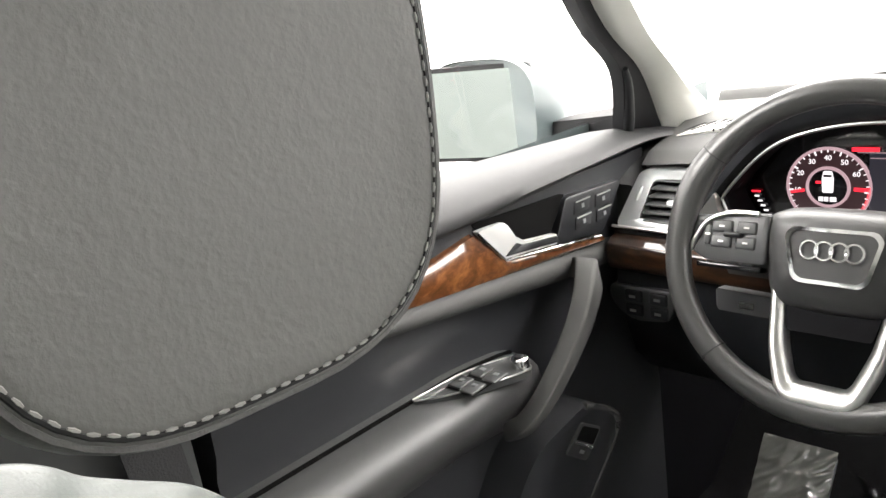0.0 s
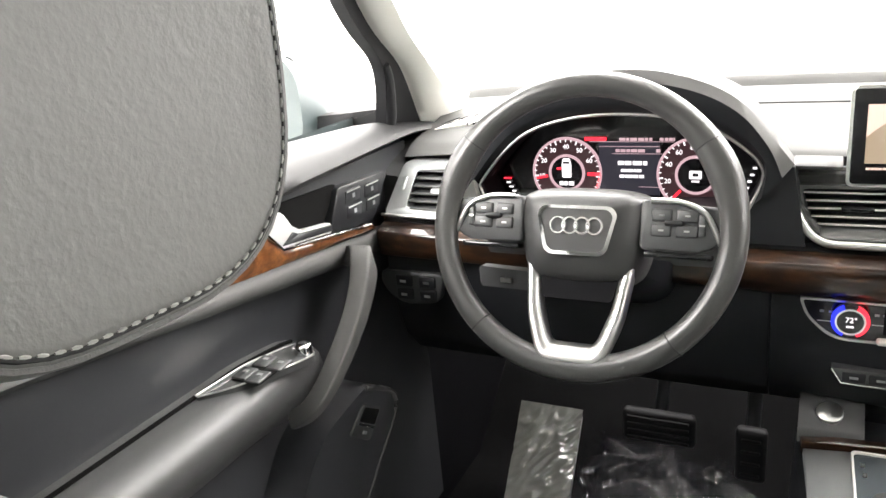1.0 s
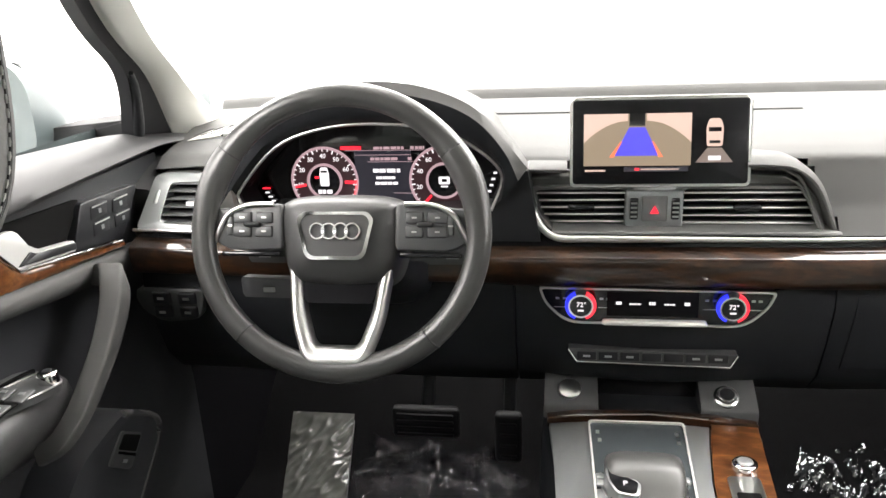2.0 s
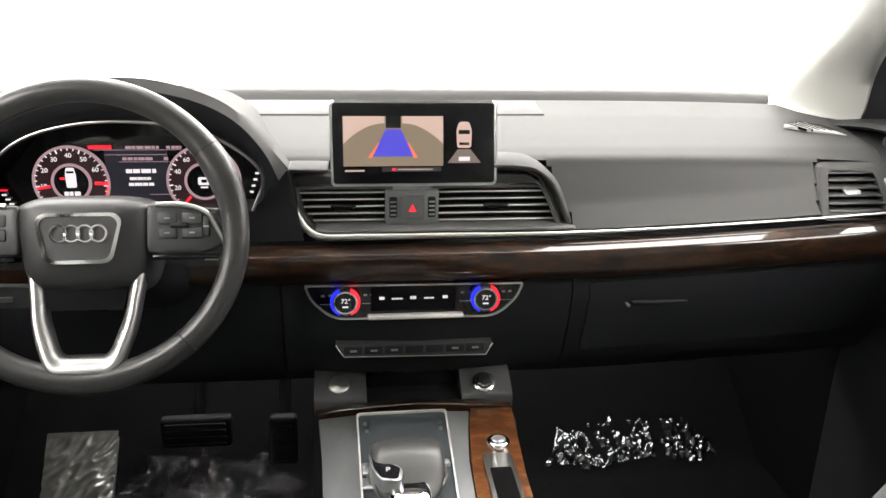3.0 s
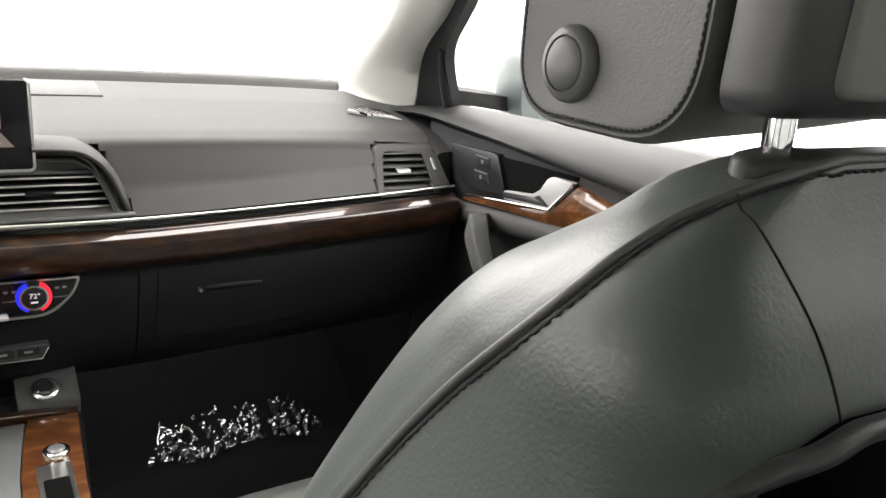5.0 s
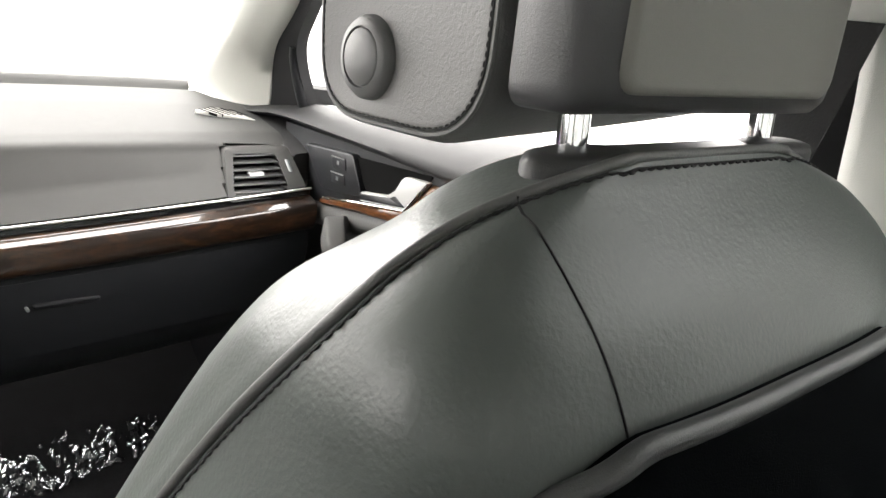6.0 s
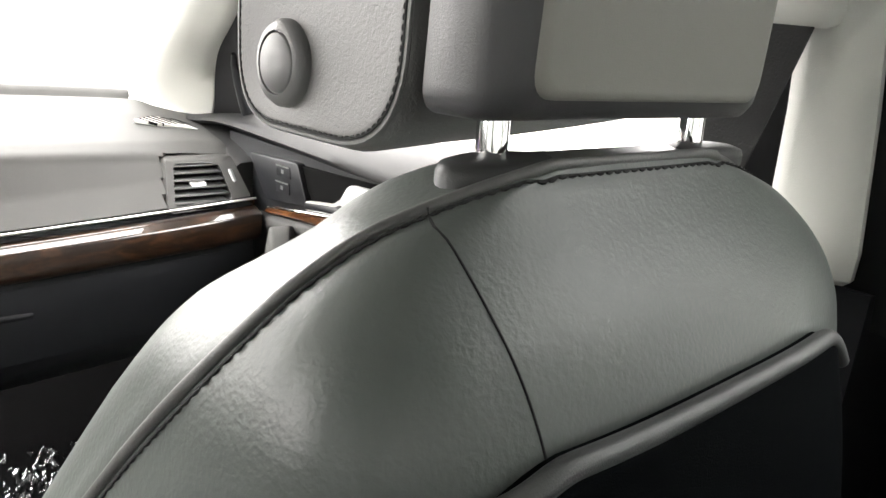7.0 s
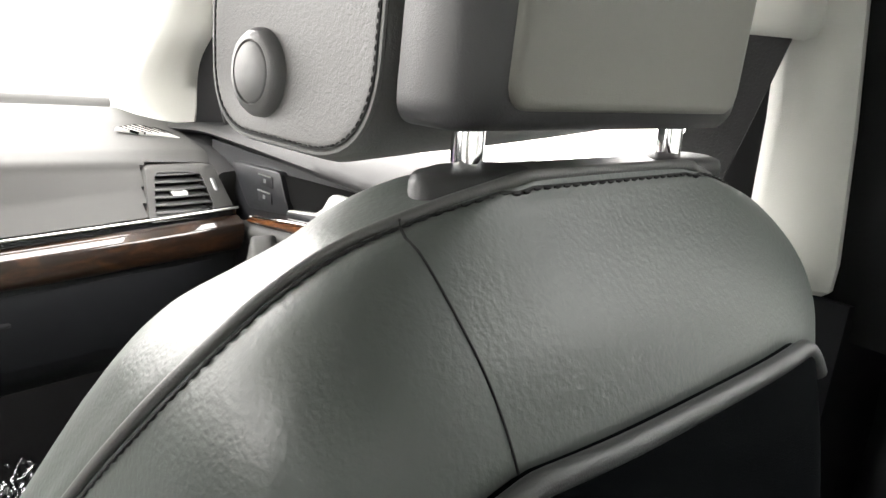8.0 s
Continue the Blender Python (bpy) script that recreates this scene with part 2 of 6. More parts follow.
def sheet(fn, nu, nv, thick, direction=(0, 0, -1)):
    """A closed sheet over u, v in 0..1, thickened along a direction."""
    d = Vector(direction) * thick
    own = bmesh.new()
    T = [[own.verts.new(fn(i / nu, j / nv)) for j in range(nv + 1)] for i in range(nu + 1)]
    B = [[own.verts.new(T[i][j].co + d) for j in range(nv + 1)] for i in range(nu + 1)]
    for i in range(nu):
        for j in range(nv):
            own.faces.new((T[i][j], T[i + 1][j], T[i + 1][j + 1], T[i][j + 1]))
            own.faces.new((B[i][j], B[i][j + 1], B[i + 1][j + 1], B[i + 1][j]))
    for i in range(nu):
        own.faces.new((T[i + 1][0], T[i][0], B[i][0], B[i + 1][0]))
        own.faces.new((T[i][nv], T[i + 1][nv], B[i + 1][nv], B[i][nv]))
    for j in range(nv):
        own.faces.new((T[0][j], T[0][j + 1], B[0][j + 1], B[0][j]))
        own.faces.new((T[nu][j + 1], T[nu][j], B[nu][j], B[nu][j + 1]))
    return own


def disc(r, d0, d1, m, n=32, bevel=0.0, bm=None):
    return slab([(r * math.cos(2 * math.pi * i / n), r * math.sin(2 * math.pi * i / n)) for i in range(n)], d0, d1, m, bevel, bm)


def arc(r, a0, a1, n):
    return [(r * math.cos(radians(a0 + (a1 - a0) * i / n)), r * math.sin(radians(a0 + (a1 - a0) * i / n))) for i in range(n + 1)]


def stitches(path, step, length, r, closed=False):
    """Short thread pieces at an even step along points."""
    bm = bmesh.new()
    P = [Vector(p) for p in path] + ([Vector(path[0])] if closed else [])
    run, want = 0.0, 0.0
    for a, b in zip(P, P[1:]):
        d = (b - a).length
        while want < run + d:
            c = a.lerp(b, (want - run) / d)
            t = (b - a).normalized() * (length / 2)
            tube([c - t, c, c + t], [r * 0.55, r, r * 0.55], 5, False, bm)
            want += step
        run += d
    return bm


def lerp(table, v):
    """Columns of a table by its first one, smoothly."""
    if v <= table[0][0]:
        return list(table[0][1:])
    for a, b in zip(table, table[1:]):
        if v <= b[0]:
            t = (v - a[0]) / (b[0] - a[0])
            return [p + (q - p) * t for p, q in zip(a[1:], b[1:])]
    return list(table[-1][1:])


def smooth_path(pts, n=6, closed=False):
    """Points along a Catmull-Rom curve."""
    P = [Vector(p) for p in pts]
    k = len(P)
    out = []
    for i in range(k if closed else k - 1):
        if closed:
            a, b, c, d = P[i - 1], P[i], P[(i + 1) % k], P[(i + 2) % k]
        else:
            a, b, c, d = P[max(i - 1, 0)], P[i], P[i + 1], P[min(i + 2, k - 1)]
        for j in range(n):
            t = j / n
            out.append(0.5 * (2 * b + (c - a) * t + (2 * a - 5 * b + 4 * c - d) * t * t + (3 * b - a - 3 * c + d) * t ** 3))
    if not closed:
        out.append(P[-1])
    return out


def letters(text, size, m, depth=0.0004):
    """Raised writing in the built-in font, centred, facing local -y."""
    cu = bpy.data.curves.new("writing", "FONT")
    cu.body, cu.size, cu.extrude = text, size, depth
    cu.align_x, cu.align_y = "CENTER", "CENTER"
    cu.resolution_u = 3
    ob = bpy.data.objects.new("writing", cu)
    me = bpy.data.meshes.new_from_object(ob)
    bm = bmesh.new()
    bm.from_mesh(me)
    bpy.data.objects.remove(ob)
    bpy.data.meshes.remove(me)
    bpy.data.curves.remove(cu)
    bm.transform(m @ pose(0, 0, 0, 90))
    return bm


# ---- the white studio round the car ----
def plain_wall(name, dims, material, label, category):
    ob = part(name, box(*dims), material, smooth=False)
    return tagged(ob, label, category, kind="structure")


plain_wall("ground", (-4.2, 4.2, -5.2, 5.2, -0.45, -0.35), GROUND, "pale grey seamless studio floor under the car", "floor")
plain_wall("wall_left", (-4.3, -4.2, -5.2, 5.2, -0.35, 3.0), WALL, "white painted studio wall beside the car", "wall")
plain_wall("wall_right", (4.2, 4.3, -5.2, 5.2, -0.35, 3.0), WALL, "white painted studio wall beside the car", "wall")
plain_wall("wall_front", (-4.3, 4.3, 5.2, 5.3, -0.35, 3.0), WALL, "white painted studio wall before the car", "wall")
plain_wall("wall_back", (-4.3, 4.3, -5.3, -5.2, -0.35, 3.0), WALL, "white painted studio wall behind the car", "wall")
plain_wall("studio_ceiling", (-4.3, 4.3, -5.3, 5.3, 3.0, 3.1), WALL, "white painted studio ceiling over the car", "ceiling")
for px, py in ((-1.9, 1.5), (1.9, 1.5), (0.0, 4.0), (-2.4, -2.6), (2.4, -2.6)):
    lamp = thing("ceiling_light", "large luminous white panel on the studio ceiling", "ceiling light", (px, py, 2.94), group="studio lights")
    part("frame", ring_plate([(-1.55, -1.25), (1.55, -1.25), (1.55, 1.25), (-1.55, 1.25)], [(-1.5, -1.2), (1.5, -1.2), (1.5, 1.2), (-1.5, 1.2)], -0.06, 0.03, pose(0, 0, 0, 90)), SILVER_GREY, lamp, smooth=False)
    part("diffuser", box(-1.5, 1.5, -1.2, 1.2, -0.03, 0.02), LAMP, lamp, smooth=False)

for px, py, turn, wide in ((0.0, 5.12, 0, 3.6), (-4.12, 1.6, 90, 3.2), (4.12, 1.6, -90, 3.2)):
    lamp = thing("wall_light", "large luminous white panel on the studio wall", "wall light", (px, py, 1.45), group="studio lights")
    lamp.rotation_euler = (0, 0, radians(turn))
    part("frame", ring_plate([(-wide - 0.05, -1.2), (wide + 0.05, -1.2), (wide + 0.05, 1.2), (-wide - 0.05, 1.2)], [(-wide, -1.15), (wide, -1.15), (wide, 1.15), (-wide, 1.15)], -0.03, 0.08), SILVER_GREY, lamp, smooth=False)
    part("diffuser", box(-wide, wide, -0.02, 0.03, -1.15, 1.15), WALL_LAMP, lamp, smooth=False)

# ---- shell of the cabin ----
def setting(name, bm, material, label, category, smooth=True):
    return tagged(part(name, bm, material, smooth=smooth), label, category, kind="structure")


def floor_pan(u, v):
    x, y = -0.84 + 1.68 * u, -1.9 + 2.75 * v
    z = 0.08
    if y > 0.30:
        z += (y - 0.30) * 0.75
    z += 0.16 * math.exp(-(x / 0.13) ** 4)
    return (x, y, z + 0.004 * noise.noise(Vector((x * 9, y * 9, 0))))


setting("floor", sheet(floor_pan, 60, 70, 0.03), CARPET, "black carpet over the car floor and tunnel", "carpet")
setting("wall_firewall", box(-0.90, 0.84, 0.62, 0.66, 0.0, 0.77), MATT_BLACK, "black bulkhead at the end of the footwells", "bulkhead", False)


def roof(u, v):
    x, y = -0.66 + 1.32 * u, -2.0 + 1.72 * v
    return (x, y, 1.34 - 0.10 * abs(x / 0.66) ** 3 - 0.05 * max(0, (y + 0.7)) ** 2)


setting("ceiling", sheet(roof, 24, 20, 0.06, (0, 0, 1)), LINER, "pale fabric headlining of the car roof", "headlining")
setting("wall_tail", box(-0.82, 0.82, -2.1, -2.04, 0.0, 0.9), HARD_DARK, "dark trim closing the rear of the cabin", "trim", False)
for s, nm in ((-1, "left"), (1, "right")):
    setting("wall_rear_door_" + nm, box(min(s * 0.79, s * 0.84), max(s * 0.79, s * 0.84), -2.06, -0.98, 0.0, 0.86, 0.008), SOFT_DARK, "dark rear door trim panel", "door trim")
    setting("body_side_" + nm, loft([[(s * 0.86, y, 0.10), (s * x, y, 0.12), (s * (x + 0.035), y, 0.50), (s * (x - 0.01), y, 0.83), (s * 0.85, y, 0.85)] for y, x in ((-2.3, 0.90), (-1.2, 0.92), (-0.2, 0.90), (0.5, 0.88))]), CARPAINT, "grey-blue painted body side", "car body")
    # rear roof pillar
    setting("rear_pillar_" + nm, loft([[(s * 0.80, -2.06, 0.86), (s * 0.80, -1.75, 0.86), (s * 0.83, -1.75, 0.86), (s * 0.83, -2.06, 0.86)],
                                     [(s * 0.62, -2.03, 1.30), (s * 0.62, -1.85, 1.30), (s * 0.65, -1.85, 1.30), (s * 0.65, -2.03, 1.30)]]), PILLAR, "pale plastic rear roof pillar trim", "pillar")
    # front roof pillar: pale inner trim and black window frame, raked back
    dz, dy = (-0.014, -0.045) if s < 0 else (0.0, 0.0)

    def rake(pts, n=6):
        """A long edge of the pillar, from its foot to the roof."""
        return [Vector((s * p.x, p.y, p.z)) for p in smooth_path([(x, y + dy * k, z + dz) for (x, y, z), k in zip(pts, (0, 0, 0.8, 1.1, 1.2))], n)]
    screen_edge = rake([(0.652, 0.390, 0.832), (0.685, 0.335, 0.853), (0.668, 0.175, 0.933), (0.640, 0.036, 1.036), (0.560, -0.25, 1.28)])
    frame_edge = rake([(0.770, 0.180, 0.832), (0.766, 0.163, 0.853), (0.740, 0.105, 0.945), (0.700, -0.045, 1.042), (0.635, -0.27, 1.27)])
    gy = 0.016 if s < 0 else 0.0
    glass_edge = rake([(0.786, 0.056 + gy, 0.840), (0.776, 0.052 + gy, 0.862), (0.738, 0.030 + gy, 0.953), (0.700, -0.081, 1.044), (0.630, -0.31, 1.27)])
    if s < 0:
        screen_edge = [a * 0.55 + b * 0.45 for a, b in zip(screen_edge, frame_edge)]
    rings = []
    for a, b in zip(screen_edge, frame_edge):
        ring = [a, a * 0.8 + b * 0.2 + Vector((-s * 0.012, -0.014, 0.002)), a * 0.5 + b * 0.5 + Vector((-s * 0.014, -0.018, 0.004)), a * 0.2 + b * 0.8 + Vector((-s * 0.006, -0.011, 0.002)), b, b + Vector((s * 0.03, 0.02, 0)), a + Vector((s * 0.06, 0.03, 0.0))]
        rings.append([tuple(p) for p in ring])
    setting("windscreen_pillar_" + nm, loft(rings), PILLAR, "pale grey plastic windscreen pillar trim", "pillar")
    rings = []
    for b, g in zip(frame_edge, glass_edge):
        e = (g - b).normalized() * 0.003
        rings.append([tuple(p) for p in (b + e + Vector((s * 0.001, 0, 0)), b * 0.5 + g * 0.5 + Vector((s * 0.004, 0.006, 0)), g, g + Vector((s * 0.022, 0.004, 0)), b + e + Vector((s * 0.028, 0.004, 0)))])
    setting("window_frame_" + nm, loft(rings), RUBBER, "black rubber front window frame", "window frame")
    setting("window_divider_" + nm, tube([p + Vector((-s * 0.002, 0.010, 0)) for p in glass_edge[:13]], [0.010] * 8 + [0.009, 0.008, 0.007, 0.006, 0.004], 8), HARD_DARK, "dark upright window divider", "window frame")
    setting("kick_panel_" + nm, box(min(s * 0.772, s * 0.83), max(s * 0.772, s * 0.83), 0.06, 0.66, 0.0, 0.80), MATT_BLACK, "dark footwell side panel", "trim", False)
    # roof rail
    setting("roof_rail_" + nm, tube([(s * 0.66, -0.25, 1.27), (s * 0.67, -0.7, 1.29), (s * 0.67, -1.4, 1.29), (s * 0.65, -2.0, 1.27)], 0.035, 10), LINER, "pale roof rail trim above the windows", "trim")
    # side panes: clear in front, tinted behind
    w = setting("window_" + ("2" if s < 0 else "3"), loft([[(s * 0.795, 0.12, 0.86), (s * 0.795, -0.90, 0.87), (s * 0.80, -0.90, 0.87), (s * 0.80, 0.12, 0.86)],
                                                          [(s * 0.675, -0.27, 1.29), (s * 0.665, -0.90, 1.29), (s * 0.67, -0.90, 1.29), (s * 0.68, -0.27, 1.29)]]), PANE, "clear front side window glass", "window", False)
    w.visible_shadow = False
    setting("window_" + ("4" if s < 0 else "5"), loft([[(s * 0.795, -0.905, 0.86), (s * 0.795, -1.80, 0.87), (s * 0.80, -1.80, 0.87), (s * 0.80, -0.905, 0.86)],
                                                      [(s * 0.665, -0.905, 1.29), (s * 0.665, -1.85, 1.29), (s * 0.67, -1.85, 1.29), (s * 0.67, -0.905, 1.29)]]), TINT, "dark tinted rear side window glass", "window", False)
setting("window_6", loft([[(-0.80, -2.06, 0.89), (0.80, -2.06, 0.89), (0.80, -2.065, 0.89), (-0.80, -2.065, 0.89)], [(-0.66, -2.0, 1.31), (0.66, -2.0, 1.31), (0.66, -2.005, 1.31), (-0.66, -2.005, 1.31)]]), TINT, "dark tinted tailgate glass", "window", False)
w = setting("window_1", loft([[(-0.72, 0.42, 0.85), (0.72, 0.42, 0.85), (0.72, 0.425, 0.85), (-0.72, 0.425, 0.85)],
                              [(-0.60, -0.25, 1.31), (0.60, -0.25, 1.31), (0.60, -0.245, 1.315), (-0.60, -0.245, 1.315)]]), PANE, "clear windscreen glass", "window", False)
w.visible_shadow = False
setting("windscreen_header", tube([(-0.62, -0.26, 1.28), (0, -0.27, 1.31), (0.62, -0.26, 1.28)], 0.035, 10), LINER, "pale trim along the top of the windscreen", "trim")
setting("cowl", sheet(lambda u, v: (-0.78 + 1.56 * u, 0.36 + 0.12 * v, 0.8485 - 0.002 * v - 0.035 * abs(2 * u - 1) ** 2), 20, 4, 0.02), RUBBER, "black cowl under the windscreen", "trim")


# ---- dashboard ----
dash = thing("dashboard", "grey and black dashboard with walnut veneer band and chrome line", "dashboard", (0, 0.1, 0.45))
dash_inv = Matrix.Translation((0, -0.1, -0.45))


def dpart(name, bm, material, label="", smooth=True, parent=None):
    """A part of the dashboard, given in room coordinates."""
    if parent is None:
        return part(name, bm, material, dash, label, smooth, dash_inv)
    return part(name, bm, material, parent, label, smooth)


def crease(x):
    return 0.8035 - 0.012 * abs(x / 0.73) ** 4


def line_z(x):
    """Height of the chrome line along the dashboard."""
    return 0.7045 + (0.031 if x > 0 else 0.016) * (max(0, abs(x) - 0.2) / 0.53) ** 1.3


def line_y(x):
    return -0.011 - 0.02 * (max(0, abs(x) - 0.2) / 0.53)


def pad(u, v):
    x = -0.742 + 1.484 * u
    a = abs(x) / 0.742
    fall = 0.007 * a ** 5
    prof = [(0.0, 0.385 - 0.016 * a ** 3, 0.860 - fall), (0.06, 0.360 - 0.016 * a ** 3, 0.8645 - fall), (0.12, 0.340 - 0.016 * a ** 3, 0.862 - fall), (0.15, 0.330 - 0.016 * a ** 3, 0.845 - fall), (0.20, 0.315 - 0.016 * a ** 3, 0.8495 - fall),
            (0.38, 0.22 - 0.02 * a ** 3, 0.8375 - 0.9 * fall), (0.55, 0.13, 0.8215 - 0.8 * fall), (0.66, 0.080, 0.8115 - 0.7 * fall), (0.73, 0.055, crease(x) + 0.0005), (0.745, 0.050, crease(x) - 0.003),
            (0.78, 0.046, crease(x) - 0.012), (0.9, 0.02, line_z(x) + 0.035), (1.0, line_y(x) + 0.006, line_z(x) + 0.003)]
    y, z = lerp(prof, v)
    left, right = -0.180 + 0.10 * max(0, 0.775 - z), 0.196 + 0.42 * max(0, 0.790 - z)
    if v > 0.742 and left < x < right and z < 0.797:
        y = max(y, 0.085)
    if v > 0.62 and -0.625 < x < -0.208:
        y = max(y, 0.095)
    if v > 0.742 and abs(x) > 0.604 + 0.33 * (z - 0.722) and z < 0.797:
        y = max(y, 0.012 + 1.0 * max(0.0, z - 0.728))
    return (x, y, z)


dpart("top_pad", sheet(pad, 180, 60, 0.02, (0, 0.5, -0.85)), SOFT, "matt grey soft-touch upper dashboard")
# slim tray line and flap behind the screen
dpart("top_flap", box(-0.33, 0.235, -0.045, 0.040, -0.004, 0.0022, 0.002, 2, pose(0, 0.265, 0.8435, 7.5)), SILL, "slightly darker grey flap on the dashboard top")
dpart("defrost_slot", box(-0.45, 0.45, 0.328, 0.336, 0.840, 0.8475, 0.002), SOFT_DARK, "dark slot along the windscreen base")

# hood over the instruments
hood_out = [(-0.635, 0.735), (-0.622, 0.765), (-0.60, 0.80), (-0.53, 0.875), (-0.44, 0.915), (-0.36, 0.922), (-0.29, 0.908), (-0.238, 0.882), (-0.20, 0.838), (-0.172, 0.803)]
hood_in = [(-0.566, 0.726), (-0.582, 0.758), (-0.578, 0.777), (-0.52, 0.836), (-0.45, 0.861), (-0.37, 0.866), (-0.29, 0.856), (-0.235, 0.827), (-0.206, 0.792), (-0.222, 0.745)]
ho = smooth_path([(x, 0, z) for x, z in hood_out], 5)
hi = smooth_path([(x, 0, z) for x, z in hood_in], 5)
rings = []
for y, a, b in ((-0.012, 1, 0), (-0.022, 0.75, 0), (-0.022, 0.3, 0), (-0.010, 0.03, 0), (0.03, -0.05, 0.0)):
    rings.append([(q.x + (p.x - q.x) * a, y, q.z + (p.z - q.z) * a) for p, q in zip(ho, hi)])
back = [[(p.x * 0.96 - 0.014, 0.10, p.z - 0.006 - 0.02 * min(1.0, max(0.0, (p.z - 0.81) / 0.09))) for p in ho], [(p.x * 0.92 - 0.028, 0.24, min(p.z - 0.03, 0.875)) for p in ho]]
dpart("instrument_hood", loft(back[::-1] + rings[:2], close_ring=False, cap=False), SOFT, "grey hood over the instruments")
dpart("hood_lip", loft(rings[1:], close_ring=False, cap=False), SOFT_DARK, "dark front lip of the hood")
dpart("hood_corner_trim", slab(rounded([(-0.626, 0.730), (-0.589, 0.778), (-0.586, 0.757), (-0.573, 0.730)], 0.003), -0.026, 0.0, bevel=0.002), SILVER, "satin silver corner trim")
dpart("hood_lining", loft([[(q.x, 0.0, q.z) for q in hi], [(q.x * 0.98 - 0.008, 0.055, (q.z - 0.78) * 0.93 + 0.78) for q in hi]], close_ring=False, cap=False), MATT_BLACK, "black inside of the instrument hood")
dpart("hood_line", tube([(q.x, -0.013, q.z) for q in hi], 0.0022, 8), SILVER, "thin silver line round the instruments")
dpart("hood_base", slab([(-0.64, 0.70), (-0.155, 0.70), (-0.172, 0.80), (-0.206, 0.792), (-0.222, 0.745), (-0.566, 0.728), (-0.63, 0.735)], -0.012, 0.05), HARD_DARK, "dark panel under the instruments")

# wood band: convex strip along the whole width
def wood_ring(x):
    z, y = line_z(x), line_y(x)
    h = 0.056 if x > -0.2 else 0.053
    return [(x, y + 0.010, z - 0.0115), (x, y - 0.005, z - 0.0125), (x, y - 0.0085, z - 0.0137), (x, y - 0.0095, z - 0.01415), (x, y - 0.0215, z - 0.0195), (x, y - 0.0224, z - 0.0200), (x, y - 0.0245, z - 0.0235), (x, y - 0.0252, z - 0.033), (x, y - 0.0240, z - 0.046), (x, y - 0.0200, z - 0.057), (x, y - 0.013, z - 0.012 - h + 0.003), (x, y - 0.003, z - 0.012 - h), (x, y + 0.024, z - 0.012 - h)]


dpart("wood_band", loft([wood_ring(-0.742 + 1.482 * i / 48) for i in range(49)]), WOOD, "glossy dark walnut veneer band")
dpart("band_gap", loft([[(x, line_y(x) + 0.001, line_z(x)), (x, line_y(x) + 0.001, line_z(x) - 0.013), (x, line_y(x) + 0.03, line_z(x) - 0.013), (x, line_y(x) + 0.03, line_z(x))] for x in (-0.742 + 1.482 * i / 30 for i in range(31))]), GLOSS_BLACK, "gloss black groove above the veneer")
chrome_r = [(x, line_y(x) - 0.004, line_z(x) + 0.001) for x in (-0.105 + 0.845 * i / 30 for i in range(31))]
lip = smooth_path([(-0.188, 0.012, 0.792), (-0.180, 0.006, 0.772), (-0.163, -0.004, 0.735), (-0.150, -0.010, 0.716), (-0.132, -0.014, 0.7065), (-0.105, -0.015, 0.7055)], 5)
dpart("chrome_line", tube(list(lip) + chrome_r[1:], [0.0052] * len(lip) + [max(0.0020, 0.0052 - 0.0060 * i / 30) for i in range(30)], 8), SILVER, "satin chrome line above the veneer")
dpart("chrome_line", tube([(x, line_y(x) - 0.004, line_z(x) + 0.001) for x in (-0.742 + 0.13 * i / 8 for i in range(9))], 0.0024, 8), SILVER, "satin chrome line above the veneer")

# lower dashboard
def low_ring(x):
    z = line_z(x) - 0.066
    y = line_y(x)
    a = min(1, abs(x) / 0.2)
    return [(x, y + 0.022, z + 0.006), (x, y + 0.000, z), (x, y - 0.003, z - 0.03), (x, y + 0.0 + 0.012 * a, z - 0.09), (x, y + 0.03 * a + 0.004, z - 0.15), (x, y + 0.07, z - 0.19), (x, y + 0.2, z - 0.2), (x, y + 0.2, z)]


dpart("glovebox_surround", loft([low_ring(0.235 + 0.505 * i / 16) for i in range(17)]), SOFT_DARK, "dark lower dashboard with the glovebox")
dpart("knee_panel", loft([low_ring(-0.742 + 0.55 * i / 16) for i in range(17)]), SOFT_DARK, "dark panel under the steering column")
dpart("centre_panel", loft([low_ring(-0.190 + 0.423 * i / 12) for i in range(13)]), SOFT_DARK, "dark centre panel below the veneer")
glove = dpart("glovebox_lid", loft([[(x, line_y(x) - 0.0022, line_z(x) - 0.078), (x, line_y(x) - 0.0040, line_z(x) - 0.0965), (x, line_y(x) + 0.0108, line_z(x) - 0.156), (x, line_y(x) + 0.0265, line_z(x) - 0.20), (x, line_y(x) + 0.05, line_z(x) - 0.20), (x, line_y(x) + 0.05, line_z(x) - 0.08)] for x in (0.26 + 0.44 * i / 12 for i in range(13))]), SOFT_DARK, "closed dark glovebox lid")
dpart("lid_handle", box(0.325, 0.415, -0.0195, 0.0, 0.589, 0.600, 0.005), SOFT_DARK, "recessed dark handle", parent=glove)
dpart("lid_lock", disc(0.0022, -0.0265, -0.01, pose(0.318, 0, 0.594), 16), SILVER_GREY, "small metal lock", parent=glove)

